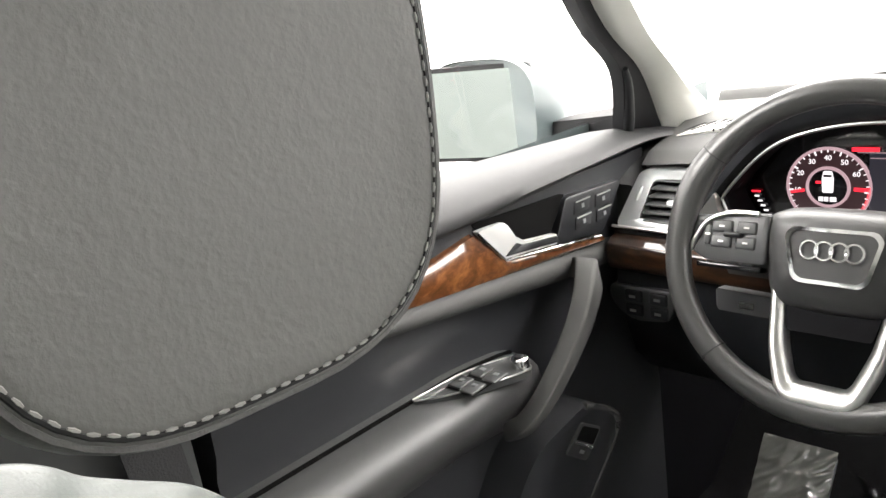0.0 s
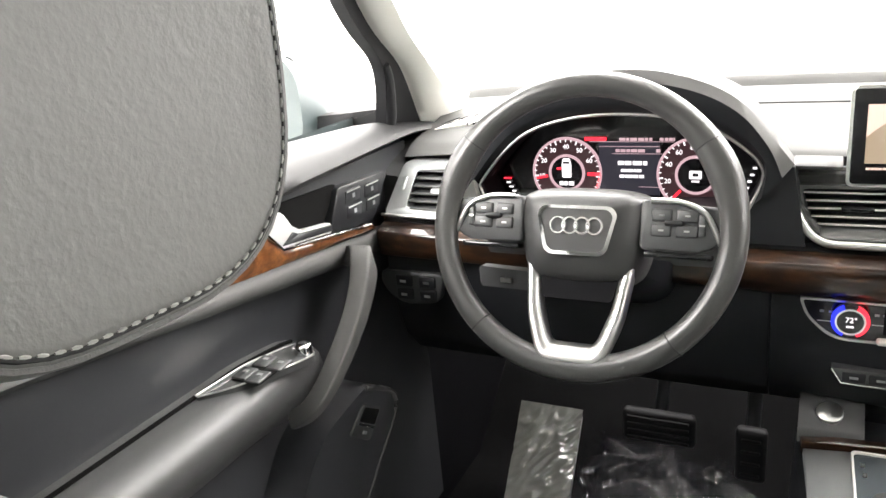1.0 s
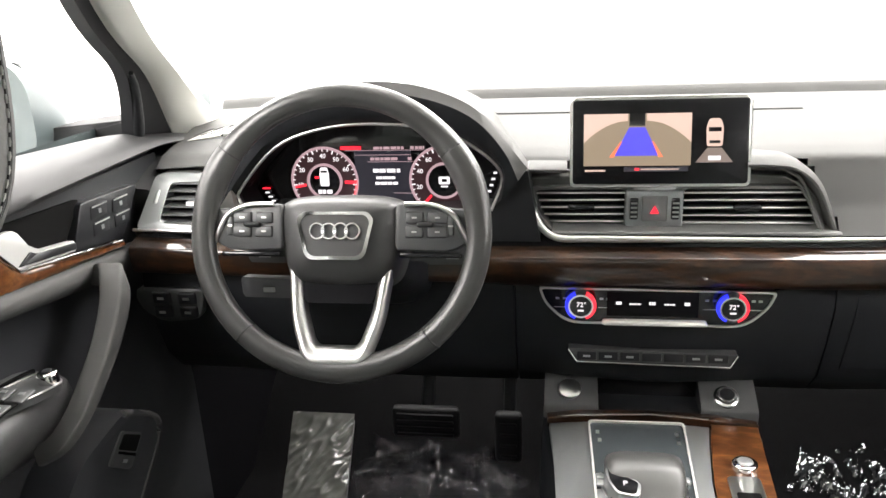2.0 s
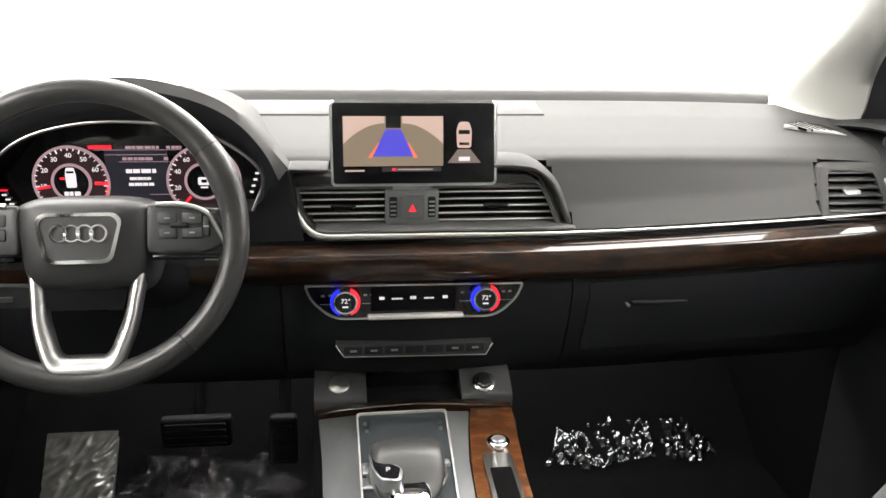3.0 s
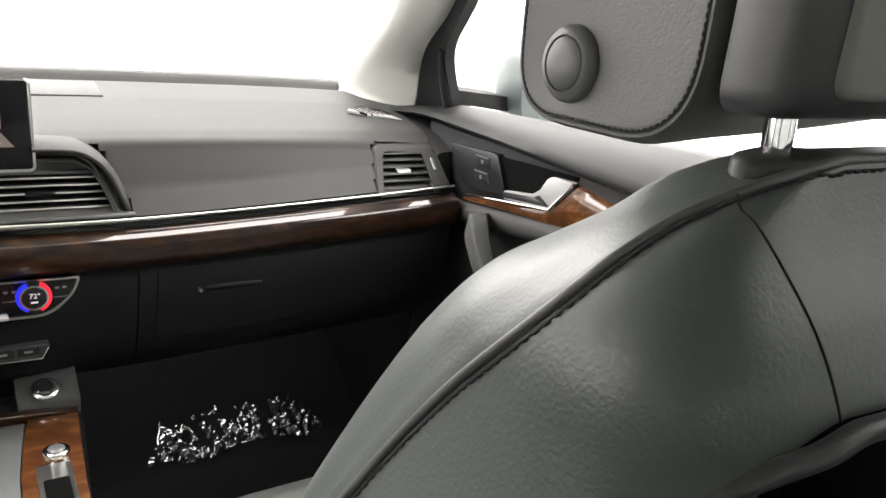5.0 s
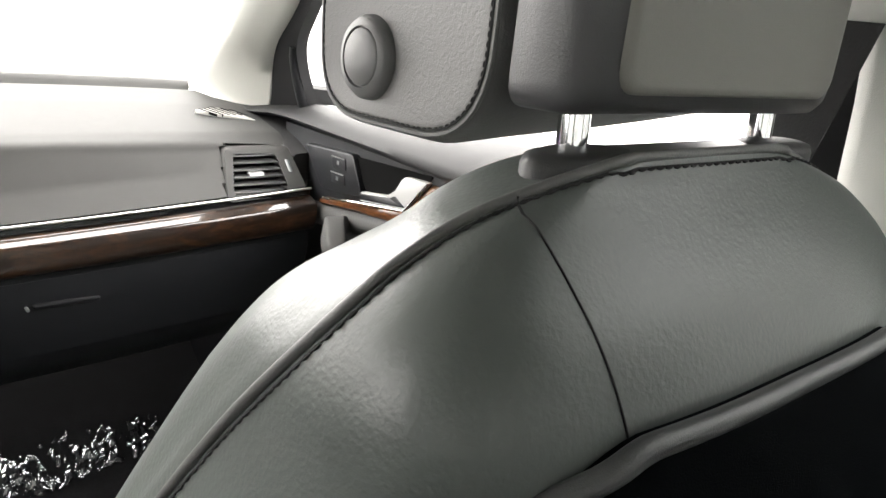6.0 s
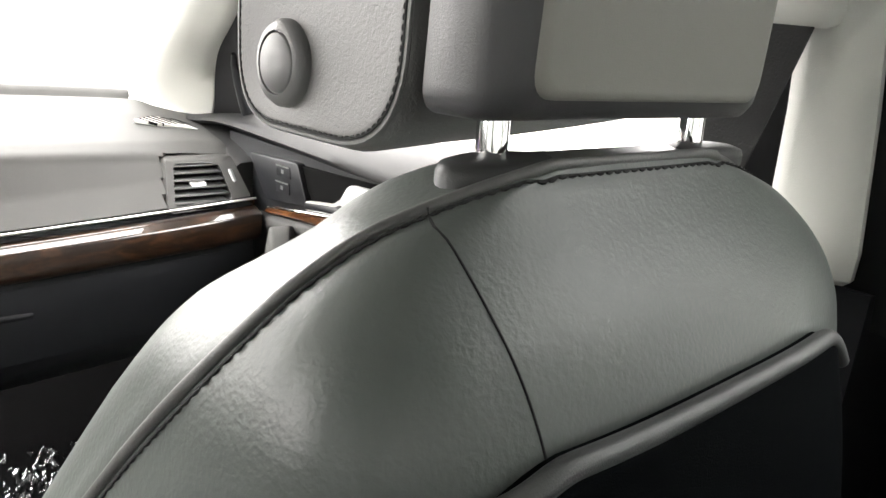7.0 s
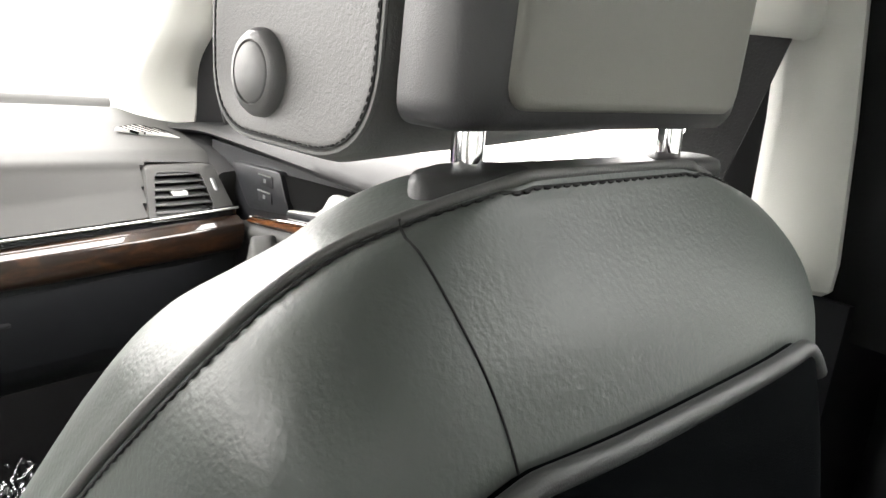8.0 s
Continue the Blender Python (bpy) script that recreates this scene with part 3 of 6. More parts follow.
# air vents
def vent(name, cx, y, outline, z0, z1, slats, knob_x, label, frame_mat=HARD_GREY, around=None, lean=0.0):
    """An air vent with its frame, dark duct, slats and knob."""
    xs = [p[0] for p in outline]
    x0, x1 = min(xs), max(xs)
    out = rounded(outline, 0.008, 3)
    cxm, czm = sum(p[0] for p in outline) / len(outline), sum(p[1] for p in outline) / len(outline)
    big = [((p[0] - cxm) * (1 + 0.022 / (x1 - x0)) + cxm, (p[1] - czm) * 1.16 + czm) for p in out]
    if around:
        big = rounded(around, 0.008, 3)
    lean_m = Matrix(((1, 0, 0, 0), (0, 1, lean, -lean * z0), (0, 0, 1, 0), (0, 0, 0, 1)))

    def vp(nm, bm, *rest, **more):
        bm.transform(lean_m)
        return dpart(nm, bm, *rest, **more)

    v = vp(name, ring_plate(big, out, y - 0.004, y + 0.03), frame_mat, label)
    vp("duct", slab(out, y + 0.022, y + 0.03), SLOT, parent=v)
    for i in range(slats):
        z = z0 + (z1 - z0) * (i + 0.5) / slats
        lo, hi_ = x0, x1
        cut = []
        k = len(outline)
        for j in range(k):
            (xa, za), (xb, zb) = outline[j], outline[(j + 1) % k]
            if (za - z) * (zb - z) < 0:
                cut.append(xa + (xb - xa) * (z - za) / (zb - za))
        if len(cut) >= 2:
            lo, hi_ = min(cut), max(cut)
        vp("slat", box(lo + 0.001, hi_ - 0.001, y - 0.001, y + 0.02, z - 0.0016, z + 0.0016, 0.001, 1), COLLAR, parent=v)
        vp("slat_edge", box(lo + 0.001, hi_ - 0.001, y - 0.003, y - 0.0005, z - 0.0013, z + 0.0013, 0.0006, 1), BRIGHT_METAL if cx == 0 else COLLAR, parent=v)
    zk = (z0 + z1) / 2
    vp("slat_knob", box(knob_x - 0.018, knob_x + 0.018, y - 0.010, y + 0.004, zk - 0.004, zk + 0.005, 0.003) if cx == 0 else box(knob_x - 0.013, knob_x + 0.013, y - 0.007, y + 0.004, zk - 0.003, zk + 0.003, 0.002), GLOSS_BLACK if cx == 0 else SILVER_GREY, parent=v)
    return v


housing = [(-0.186, 0.797), (0.150, 0.803), (0.188, 0.795), (0.210, 0.770), (0.236, 0.706), (-0.142, 0.706), (-0.164, 0.735)]
dpart("vent_housing", slab(rounded(housing, [0.004, 0.03, 0.03, 0.02, 0.004, 0.01, 0.02], 4), 0.062, 0.08), HARD_DARK, "dark housing of the centre vents")
for rim_line in ([(-0.120, 0.796), (-0.150, 0.7965), (-0.178, 0.795), (-0.181, 0.780), (-0.160, 0.735), (-0.142, 0.712)],
                 [(0.112, 0.801), (0.145, 0.800), (0.170, 0.796), (0.190, 0.783), (0.205, 0.764), (0.218, 0.735), (0.230, 0.709)]):
    ln = [Vector((x, 0, z)) for x, z in (tuple(p)[::2] for p in smooth_path([(x, 0, z) for x, z in rim_line], 5))]
    rings = []
    for i, p in enumerate(ln):
        t = (ln[min(i + 1, len(ln) - 1)] - ln[max(i - 1, 0)]).normalized()
        n = Vector((-t.z, 0, t.x)) * 0.0035
        out = 2.4 if p.x > 0 else 1.0
        rings.append([tuple(p + n * out + Vector((0, 0.062, 0))), tuple(p + n * out + Vector((0, 0.006 + 0.010 * (out - 1), 0))), tuple(p + n + Vector((0, 0.006, 0))), tuple(p + n * 0.4 + Vector((0, 0.002, 0))), tuple(p - n * 0.4 + Vector((0, 0.002, 0))), tuple(p - n + Vector((0, 0.006, 0))), tuple(p - n + Vector((0, 0.062, 0)))])
    dpart("housing_rim", loft(rings), SOFT, "grey rim beside the centre vents")
dpart("housing_foot", box(-0.140, 0.234, -0.008, 0.06, 0.7075, 0.7135, 0.002), HARD_GREY, "grey lower rim of the centre vents")
for zz in (0.7905, 0.7815):
    dpart("housing_ridge", tube(smooth_path([(-0.172, 0.030, zz - 0.002), (0.0, 0.030, zz), (0.145, 0.030, zz), (0.172, 0.028, zz - 0.005), (0.190, 0.022, zz - 0.022), (0.214, 0.008, zz - 0.078)], 5), 0.0022, 6), HARD_GREY, "grey ridge above the vents")
dpart("vent_shelf", slab([(-0.170, 0.781), (0.170, 0.781), (0.186, 0.768), (-0.168, 0.768)], 0.036, 0.06), HARD_GREY, "grey ledge above the vents")
vent("centre_vent", 0, 0.028, [(-0.164, 0.764), (-0.040, 0.764), (-0.040, 0.713), (-0.143, 0.713), (-0.156, 0.735)], 0.713, 0.764, 5, -0.100, "slatted centre air vent")
vent("centre_vent", 0, 0.028, [(0.036, 0.764), (0.188, 0.764), (0.202, 0.745), (0.213, 0.711), (0.036, 0.712)], 0.711, 0.764, 5, 0.120, "slatted centre air vent")
haz = dpart("hazard_panel", box(-0.040, 0.036, 0.016, 0.05, 0.7125, 0.7645, 0.003), SILVER_GREY, "grey switch panel between the vents")
dpart("hazard_button", box(-0.019, 0.015, 0.0135, 0.03, 0.721, 0.757, 0.002), HARD_GREY, "grey hazard button", parent=haz)
tri = [(-0.008, 0.733), (0.004, 0.733), (-0.002, 0.744)]
dpart("hazard_mark", slab(tri, 0.0128, 0.014), G_RED, "glowing red triangle", parent=haz)
for bx in (-0.0295, 0.0255):
    b = dpart("vent_wheel", box(bx - 0.0055, bx + 0.0055, 0.0125, 0.03, 0.724, 0.754, 0.002), HARD_DARK, "ribbed vent wheel", parent=haz)
    for k in range(4):
        dpart("wheel_mark", box(bx - 0.0042, bx + 0.0042, 0.0118, 0.0126, 0.7275 + 0.0063 * k, 0.7300 + 0.0063 * k), SILVER, parent=haz, smooth=False)
for s in (-1, 1):
    dz = -0.006 if s < 0 else 0.0
    side = [(s * 0.634, 0.784 + dz), (s * 0.708, 0.782 + dz), (s * 0.710, 0.733 + dz), (s * 0.612, 0.729 + dz)]
    edge = [(s * 0.623, 0.791 + dz), (s * 0.735, 0.792 + dz), (s * 0.743, 0.726 + dz), (s * 0.600, 0.722 + dz)]
    v = vent("side_vent", s, -0.020, side, 0.728 + dz, 0.785 + dz, 6, s * 0.662, "slatted side air vent in a silver-grey frame", SILVER_GREY if s < 0 else SOFT, edge, 1.0)
    LEAN = Matrix(((1, 0, 0, 0), (0, 1, 1.0, -0.728 - dz), (0, 0, 1, 0), (0, 0, 0, 1)))
    dpart("vent_wheel", box(-0.004, 0.004, -0.0260, -0.010, -0.009, 0.009, 0.003, 2, LEAN @ pose(s * 0.724, 0, 0.765 + dz)), SILVER_GREY, "ribbed silver vent wheel", parent=v)
    dpart("vent_panel", slab([(s * 0.626, 0.789 + dz), (s * 0.733, 0.790 + dz), (s * 0.741, 0.728 + dz), (s * 0.604, 0.724 + dz)], 0.008, 0.020, LEAN), HARD_DARK, "dark box behind the side vent", parent=v)
    # triangular tweeter grille on the top corner
    gt = Matrix.Translation((s * 0.692, 0.148, 0.8225)) @ pose(0, 0, 0, -79, 0, s * 35)
    gp = dpart("tweeter_grille", slab(rounded([(-s * 0.052, 0.046), (s * 0.006, 0.046), (s * 0.050, -0.018), (s * 0.020, -0.030)], 0.004), -0.0012, 0.004, gt), BRIGHT_METAL, "pale slotted speaker grille")
    for k in range(6):
        gx, gz = -0.040 + 0.0125 * k, 0.0465 - 0.011 * max(0, k - 3)
        dpart("grille_slot", slab([(s * gx, gz), (s * (gx + 0.0065), gz), (s * (gx + 0.0110), 0.016 - 0.0050 * k), (s * (gx + 0.0080), 0.015 - 0.0050 * k)], -0.0020, 0.002, gt), SLOT, parent=gp)

for s in (-1, 1):
    dz = -0.014 if s < 0 else 0.0
    dpart("end_trim", loft([[(s * 0.736, y, zt - 0.09 + dz), (s * 0.736, y, zt - 0.004 + dz), (s * 0.742, y, zt + dz), (s * 0.80, y, zt + 0.004 + dz), (s * 0.80, y, zt - 0.09 + dz)] for y, zt in ((0.020, 0.782), (0.06, 0.797), (0.13, 0.815), (0.22, 0.830))]), SILL, "dark grey trim at the end of the dashboard")

# light switch left of the column
sw = dpart("light_switch_panel", slab(rounded([(-0.755, 0.632), (-0.645, 0.632), (-0.655, 0.585), (-0.715, 0.578), (-0.750, 0.600)], 0.012, 4), -0.040, 0.0, bevel=0.003), COLLAR, "dark light switch panel")
for k, (bx, bz) in enumerate(((-0.712, 0.618), (-0.712, 0.596), (-0.672, 0.618), (-0.672, 0.596))):
    dpart("switch", box(bx - 0.014, bx + 0.014, -0.044, -0.03, bz - 0.009, bz + 0.009, 0.002), HARD_DARK, parent=sw)
    dpart("switch_mark", box(bx - 0.006, bx + 0.004, -0.0448, -0.0438, bz - 0.002, bz + 0.002), SILVER, parent=sw, smooth=False)

# ---- instrument display ----
def words(x0, x1, h, seed=4):
    """Stretches of a line of small unreadable writing."""
    rnd = random.Random(seed + int(abs(x0) * 1e4))
    out, x = [], x0
    while x < x1:
        e = min(x1, x + h * rnd.uniform(0.7, 1.9))
        out.append((x, e))
        x = e + h * rnd.uniform(0.18, 0.4)
    return out


cl = thing("instrument_display", "digital instrument display with two round gauges, lit pink and white", "display", (-0.386, 0.045, 0.70))
cl_inv = Matrix.Translation((0.386, -0.045, -0.70))


def cpart(name, bm, material, label="", parent=None, smooth=False):
    return part(name, bm, material, cl if parent is None else parent, label, smooth, cl_inv if parent is None else None)


cpart("panel", slab(rounded([(-0.60, 0.722), (-0.205, 0.722), (-0.222, 0.80), (-0.30, 0.852), (-0.45, 0.857), (-0.55, 0.82)], 0.02, 4), 0.050, 0.060), GLOSS_BLACK, "gloss black display panel")
for gx, kind in ((-0.473, 0), (-0.2945, 1)):
    at = pose(gx, 0, 0.772)
    g = cpart("gauge", ring_plate(arc(0.0515, 0, 352, 44), arc(0.0480, 0, 352, 44), 0.0465, 0.051, at), G_PINK, "round pinkish grey gauge ring")
    cpart("gauge_face", disc(0.0478, 0.0480, 0.051, at), G_FACE, "dim brownish gauge face", parent=g)
    cpart("gauge_middle", disc(0.0235, 0.0470, 0.049, at), GLOSS_BLACK, "black middle of the gauge", parent=g)
    cpart("inner_ring", ring_plate(arc(0.0268, 0, 352, 36), arc(0.0232, 0, 352, 36), 0.0455, 0.0485, at), G_PINK, parent=g)
    for k in range(29):
        a, long = 225 - 270 * k / 28, k % 4 == 0
        cpart("tick", box(-0.0004 - 0.0003 * long, 0.0004 + 0.0003 * long, 0.0455, 0.0475, 0.0450 - 0.002 * long, 0.0482, 0, 2, at @ pose(0, 0, 0, 0, 90 - a, 0)), G_WHITE, parent=g)
    if kind == 0:
        marks = ((188, "10"), (153, "20"), (121, "30"), (90, "40"), (59, "50"), (28, "60"))
        cpart("red_range", ring_plate(arc(0.0495, -48, 2, 14) + arc(0.0470, 2, -48, 14), arc(0.0490, -46, 0, 14) + arc(0.0475, 0, -46, 14), 0.0450, 0.0465, at), G_RED, "red end of the scale", parent=g)
        cpart("figure", box(0.031, 0.046, 0.0450, 0.0465, -0.0022, 0.0022, 0, 2, at @ pose(0, 0, 0, 0, 2, 0)), G_RED, "red top figure", parent=g)
    else:
        marks = ((194, "20"), (158, "40"), (125, "60"), (94, "80"), (62, "100"))
    for deg, num in marks:
        a = radians(deg)
        cpart("figure", letters(num, 0.0092, pose(gx + 0.0378 * math.cos(a), 0.0468, 0.772 + 0.0378 * math.sin(a))), G_WHITE, "lit numeral", parent=g)
    if kind == 0:
        cpart("car_symbol", slab(rounded([(gx - 0.0065, 0.765), (gx + 0.0065, 0.765), (gx + 0.007, 0.783), (gx + 0.005, 0.793), (gx - 0.005, 0.793), (gx - 0.007, 0.783)], 0.002), 0.0455, 0.047), G_WHITE, "white car symbol", parent=g)
        cpart("symbol_glass", box(gx - 0.0048, gx + 0.0048, 0.0450, 0.0460, 0.7855, 0.7885), GLOSS_BLACK, parent=g)
        cpart("symbol_mark", box(gx - 0.0145, gx - 0.0085, 0.0455, 0.047, 0.7765, 0.7795), G_RED, parent=g)
        for xa, xb in words(gx - 0.011, gx + 0.011, 0.0055):
            cpart("reading", box(xa, xb, 0.0455, 0.047, 0.7535, 0.7590), G_WHITE, parent=g)
    else:
        cpart("reading", ring_plate(rounded([(gx - 0.008, 0.767), (gx + 0.008, 0.767), (gx + 0.008, 0.778), (gx - 0.008, 0.778)], 0.002), rounded([(gx - 0.004, 0.770), (gx + 0.004, 0.770), (gx + 0.004, 0.775), (gx - 0.004, 0.775)], 0.001), 0.0455, 0.047), G_WHITE, parent=g)
        cpart("reading_bar", box(gx - 0.005, gx + 0.005, 0.0455, 0.047, 0.7625, 0.7645), G_WHITE, parent=g)
    cpart("needle", box(0.029, 0.046, 0.0450, 0.0465, -0.0018, 0.0018, 0, 2, at @ pose(0, 0, 0, 0, -190 if kind == 0 else -228, 0)), G_RED, "red needle", parent=g)
scr = cpart("centre_screen", box(-0.4255, -0.342, 0.0475, 0.052, 0.742, 0.8165), G_DIM, "dim centre screen")
cpart("red_title", box(-0.445, -0.4145, 0.0455, 0.047, 0.8190, 0.8238), G_RED, "red title bar", parent=scr)
for x0, x1, z in ((-0.439, -0.322, 0.8172), (-0.4245, -0.3415, 0.8104), (-0.407, -0.339, 0.8004), (-0.370, -0.339, 0.7535)):
    cpart("screen_line", box(x0, x1, 0.0465, 0.047, z, z + 0.0006), G_PINK, parent=scr)
for x0, x1, z, hgt, m in ((-0.396, -0.3515, 0.819, 0.0050, G_PINK), (-0.3415, -0.3215, 0.819, 0.0050, G_PINK), (-0.4015, -0.3615, 0.803, 0.0052, G_PINK), (-0.346, -0.340, 0.803, 0.0055, G_PINK), (-0.3985, -0.3585, 0.7850, 0.0070, G_WHITE), (-0.3945, -0.3665, 0.7752, 0.0048, G_WHITE), (-0.3965, -0.363, 0.7668, 0.0052, G_WHITE)):
    for xa, xb in words(x0, x1, hgt):
        cpart("text_bar", box(xa, xb, 0.0455, 0.047, z, z + 0.75 * hgt), m, parent=scr)
for k in range(6):
    w = 0.012 if k == 0 else 0.006
    cpart("fuel_mark", box(-0.5705 + 0.004 * k, -0.5705 + w + 0.004 * k, 0.0455, 0.047, 0.7610 - 0.0065 * k, 0.7630 - 0.0065 * k), G_RED if k == 0 else G_WHITE)
for k in range(4):
    cpart("range_mark", box(-0.232 + 0.003 * k, -0.227 + 0.003 * k, 0.0455, 0.047, 0.755 + 0.009 * k, 0.7575 + 0.009 * k), G_WHITE)

# ---- centre screen ----
SCREEN_BLACK = mat("black screen glass", (0.006, 0.006, 0.007), rough=0.22, spec=0.25)
tilt = pose(0, 0.010, 0.772, -12)
mon = thing("centre_screen", "tablet-like centre screen with silver bezel showing the reversing camera", "screen", (0, 0.010, 0.772))
sc_l = tilt.copy()
sc_l.translation = (0, 0, 0)
sc_l = sc_l @ Matrix.Translation((0, 0, 0.0028)) @ Matrix.Diagonal((0.983, 1, 0.952, 1))


def mpart(name, poly_bm, material, label="", parent=None, smooth=True):
    return part(name, poly_bm, material, mon if parent is None else parent, label, smooth, sc_l if parent is None else None)


mpart("casing", slab(rounded([(-0.118, -0.003), (0.118, -0.003), (0.1185, 0.121), (-0.1185, 0.121)], 0.007, 5), -0.008, 0.014, bevel=0.0025), SILVER, "satin silver casing")
gl_ = mpart("screen_glass", slab(rounded([(-0.1145, 0.0008), (0.1145, 0.0008), (0.115, 0.1172), (-0.115, 0.1172)], 0.005, 5), -0.0088, -0.004, bevel=0.0006), SCREEN_BLACK, "gloss black screen glass")
Y0, Y1 = -0.0096, -0.0085
G_WALLPIC = glow("camera picture walls", (0.80, 0.56, 0.46), 0.42)
G_FLOORPIC = glow("camera picture ground", (0.36, 0.27, 0.18), 0.36)
G_BLUEPIC = glow("camera picture guide", (0.07, 0.06, 0.62), 0.55)
G_ORANGE = glow("camera picture orange line", (1.0, 0.20, 0.08), 0.5)
mpart("camera_view", box(-0.100, 0.041, Y0, Y1, 0.026, 0.098), G_FLOORPIC, "camera picture of a white hall", parent=gl_, smooth=False)
def pic_arc(zc, amp):
    return [(-0.100 + 0.0604 * (1 - math.cos(math.pi / 2 * i / 8)) * 0 + 0.058 * i / 8, zc + amp * (1 - (1 - i / 8) ** 2)) for i in range(9)]
lw = pic_arc(0.058, 0.030)
mpart("picture_wall", slab(lw + [(-0.042, 0.098), (-0.100, 0.098)], Y0 - 0.0006, Y1), G_WALLPIC, parent=gl_, smooth=False)
mpart("picture_wall", slab([(-0.059 - x, z) for x, z in lw] + [(-0.017, 0.098), (0.041, 0.098)], Y0 - 0.0006, Y1), G_WALLPIC, parent=gl_, smooth=False)
mpart("picture_door", box(-0.040, -0.019, Y0 - 0.0006, Y1, 0.081, 0.098), GLOSS_BLACK, parent=gl_, smooth=False)
mpart("guide_area", slab([(-0.060, 0.040), (-0.001, 0.040), (-0.019, 0.079), (-0.040, 0.079)], Y0 - 0.0008, Y1), G_BLUEPIC, "blue guide area", parent=gl_, smooth=False)
for pts in (((-0.066, 0.038), (-0.060, 0.038), (-0.049, 0.060), (-0.051, 0.060)), ((0.005, 0.038), (-0.001, 0.038), (-0.010, 0.060), (-0.008, 0.060))):
    mpart("guide_line", slab(list(pts), Y0 - 0.0012, Y1), G_ORANGE, parent=gl_, smooth=False)
mpart("caption_bar", box(-0.046, 0.038, Y0 - 0.0006, Y1, 0.018, 0.0245), G_DIM, parent=gl_, smooth=False)
mpart("caption_mark", box(-0.032, -0.026, Y0 - 0.001, Y1, 0.0195, 0.023), G_RED, parent=gl_, smooth=False)
for xa, xb in words(-0.024, 0.026, 0.0018):
    mpart("caption_text", box(xa, xb, Y0 - 0.001, Y1, 0.0203, 0.0220), G_WALLPIC, parent=gl_, smooth=False)
for xa, xb in words(-0.098, -0.071, 0.0026):
    mpart("caption_text", box(xa, xb, Y0 - 0.001, Y1, 0.0182, 0.0208), G_WALLPIC, parent=gl_, smooth=False)
mpart("car_picture", slab(rounded([(0.061, 0.052), (0.081, 0.052), (0.082, 0.078), (0.078, 0.090), (0.064, 0.090), (0.060, 0.078)], 0.004), Y0 - 0.0006, Y1), G_WALLPIC, "plan view of a car", parent=gl_, smooth=False)
mpart("car_window", box(0.063, 0.079, Y0 - 0.001, Y1, 0.072, 0.078), GLOSS_BLACK, parent=gl_, smooth=False)
mpart("car_window", box(0.064, 0.078, Y0 - 0.001, Y1, 0.056, 0.060), GLOSS_BLACK, parent=gl_, smooth=False)
G_PALE = glow("camera picture pale line", (0.5, 0.38, 0.32), 0.2)
mpart("sensor_field", slab([(0.047, 0.030), (0.095, 0.030), (0.080, 0.050), (0.062, 0.050)], Y0 - 0.0006, Y1), G_PALE, parent=gl_, smooth=False)
mpart("sensor_mark", box(0.063, 0.079, Y0 - 0.001, Y1, 0.033, 0.039), G_WHITE, parent=gl_, smooth=False)

# ---- climate panel ----
ac = thing("climate_panel", "black climate control panel with chrome outline and two lit dials", "control panel", (0, -0.012, 0.607))
ac_inv = Matrix.Translation((0, 0.012, -0.60))


def apart(name, bm, material, label="", parent=None, smooth=True):
    return part(name, bm, material, ac if parent is None else parent, label, smooth, ac_inv if parent is None else None)


shape = [(-0.158, 0.631), (0.158, 0.628), (0.150, 0.605), (0.120, 0.575), (-0.120, 0.577), (-0.150, 0.607)]
ro = rounded(shape, [0.006, 0.006, 0.02, 0.02, 0.02, 0.02], 5)
ri = [(x * 0.976, (z - 0.603) * 0.90 + 0.603) for x, z in ro]
apart("chrome_outline", ring_plate(ro, ri, -0.024, -0.008), SILVER, "thin chrome outline")
face = apart("face", slab(ri, -0.021, -0.004), GLOSS_BLACK, "gloss black face")
apart("display", box(-0.064, 0.058, -0.0222, -0.018, 0.588, 0.625, 0.001), MATT_BLACK, "dark display strip", parent=face)
for k, (x, w) in enumerate(((-0.048, 0.006), (-0.026, 0.013), (-0.003, 0.007), (0.020, 0.012), (0.043, 0.006))):
    for xa, xb in words(x - 0.6 * w, x + 0.6 * w, 0.0020):
        apart("display_mark", box(xa, xb, -0.0230, -0.0220, 0.606, 0.6080 + 0.0022 * (k % 2 == 0)), G_WHITE, parent=face, smooth=False)
apart("toggle_bar", box(-0.070, 0.070, -0.030, -0.012, 0.5765, 0.584, 0.003), BRIGHT_METAL, "silver toggle bar")
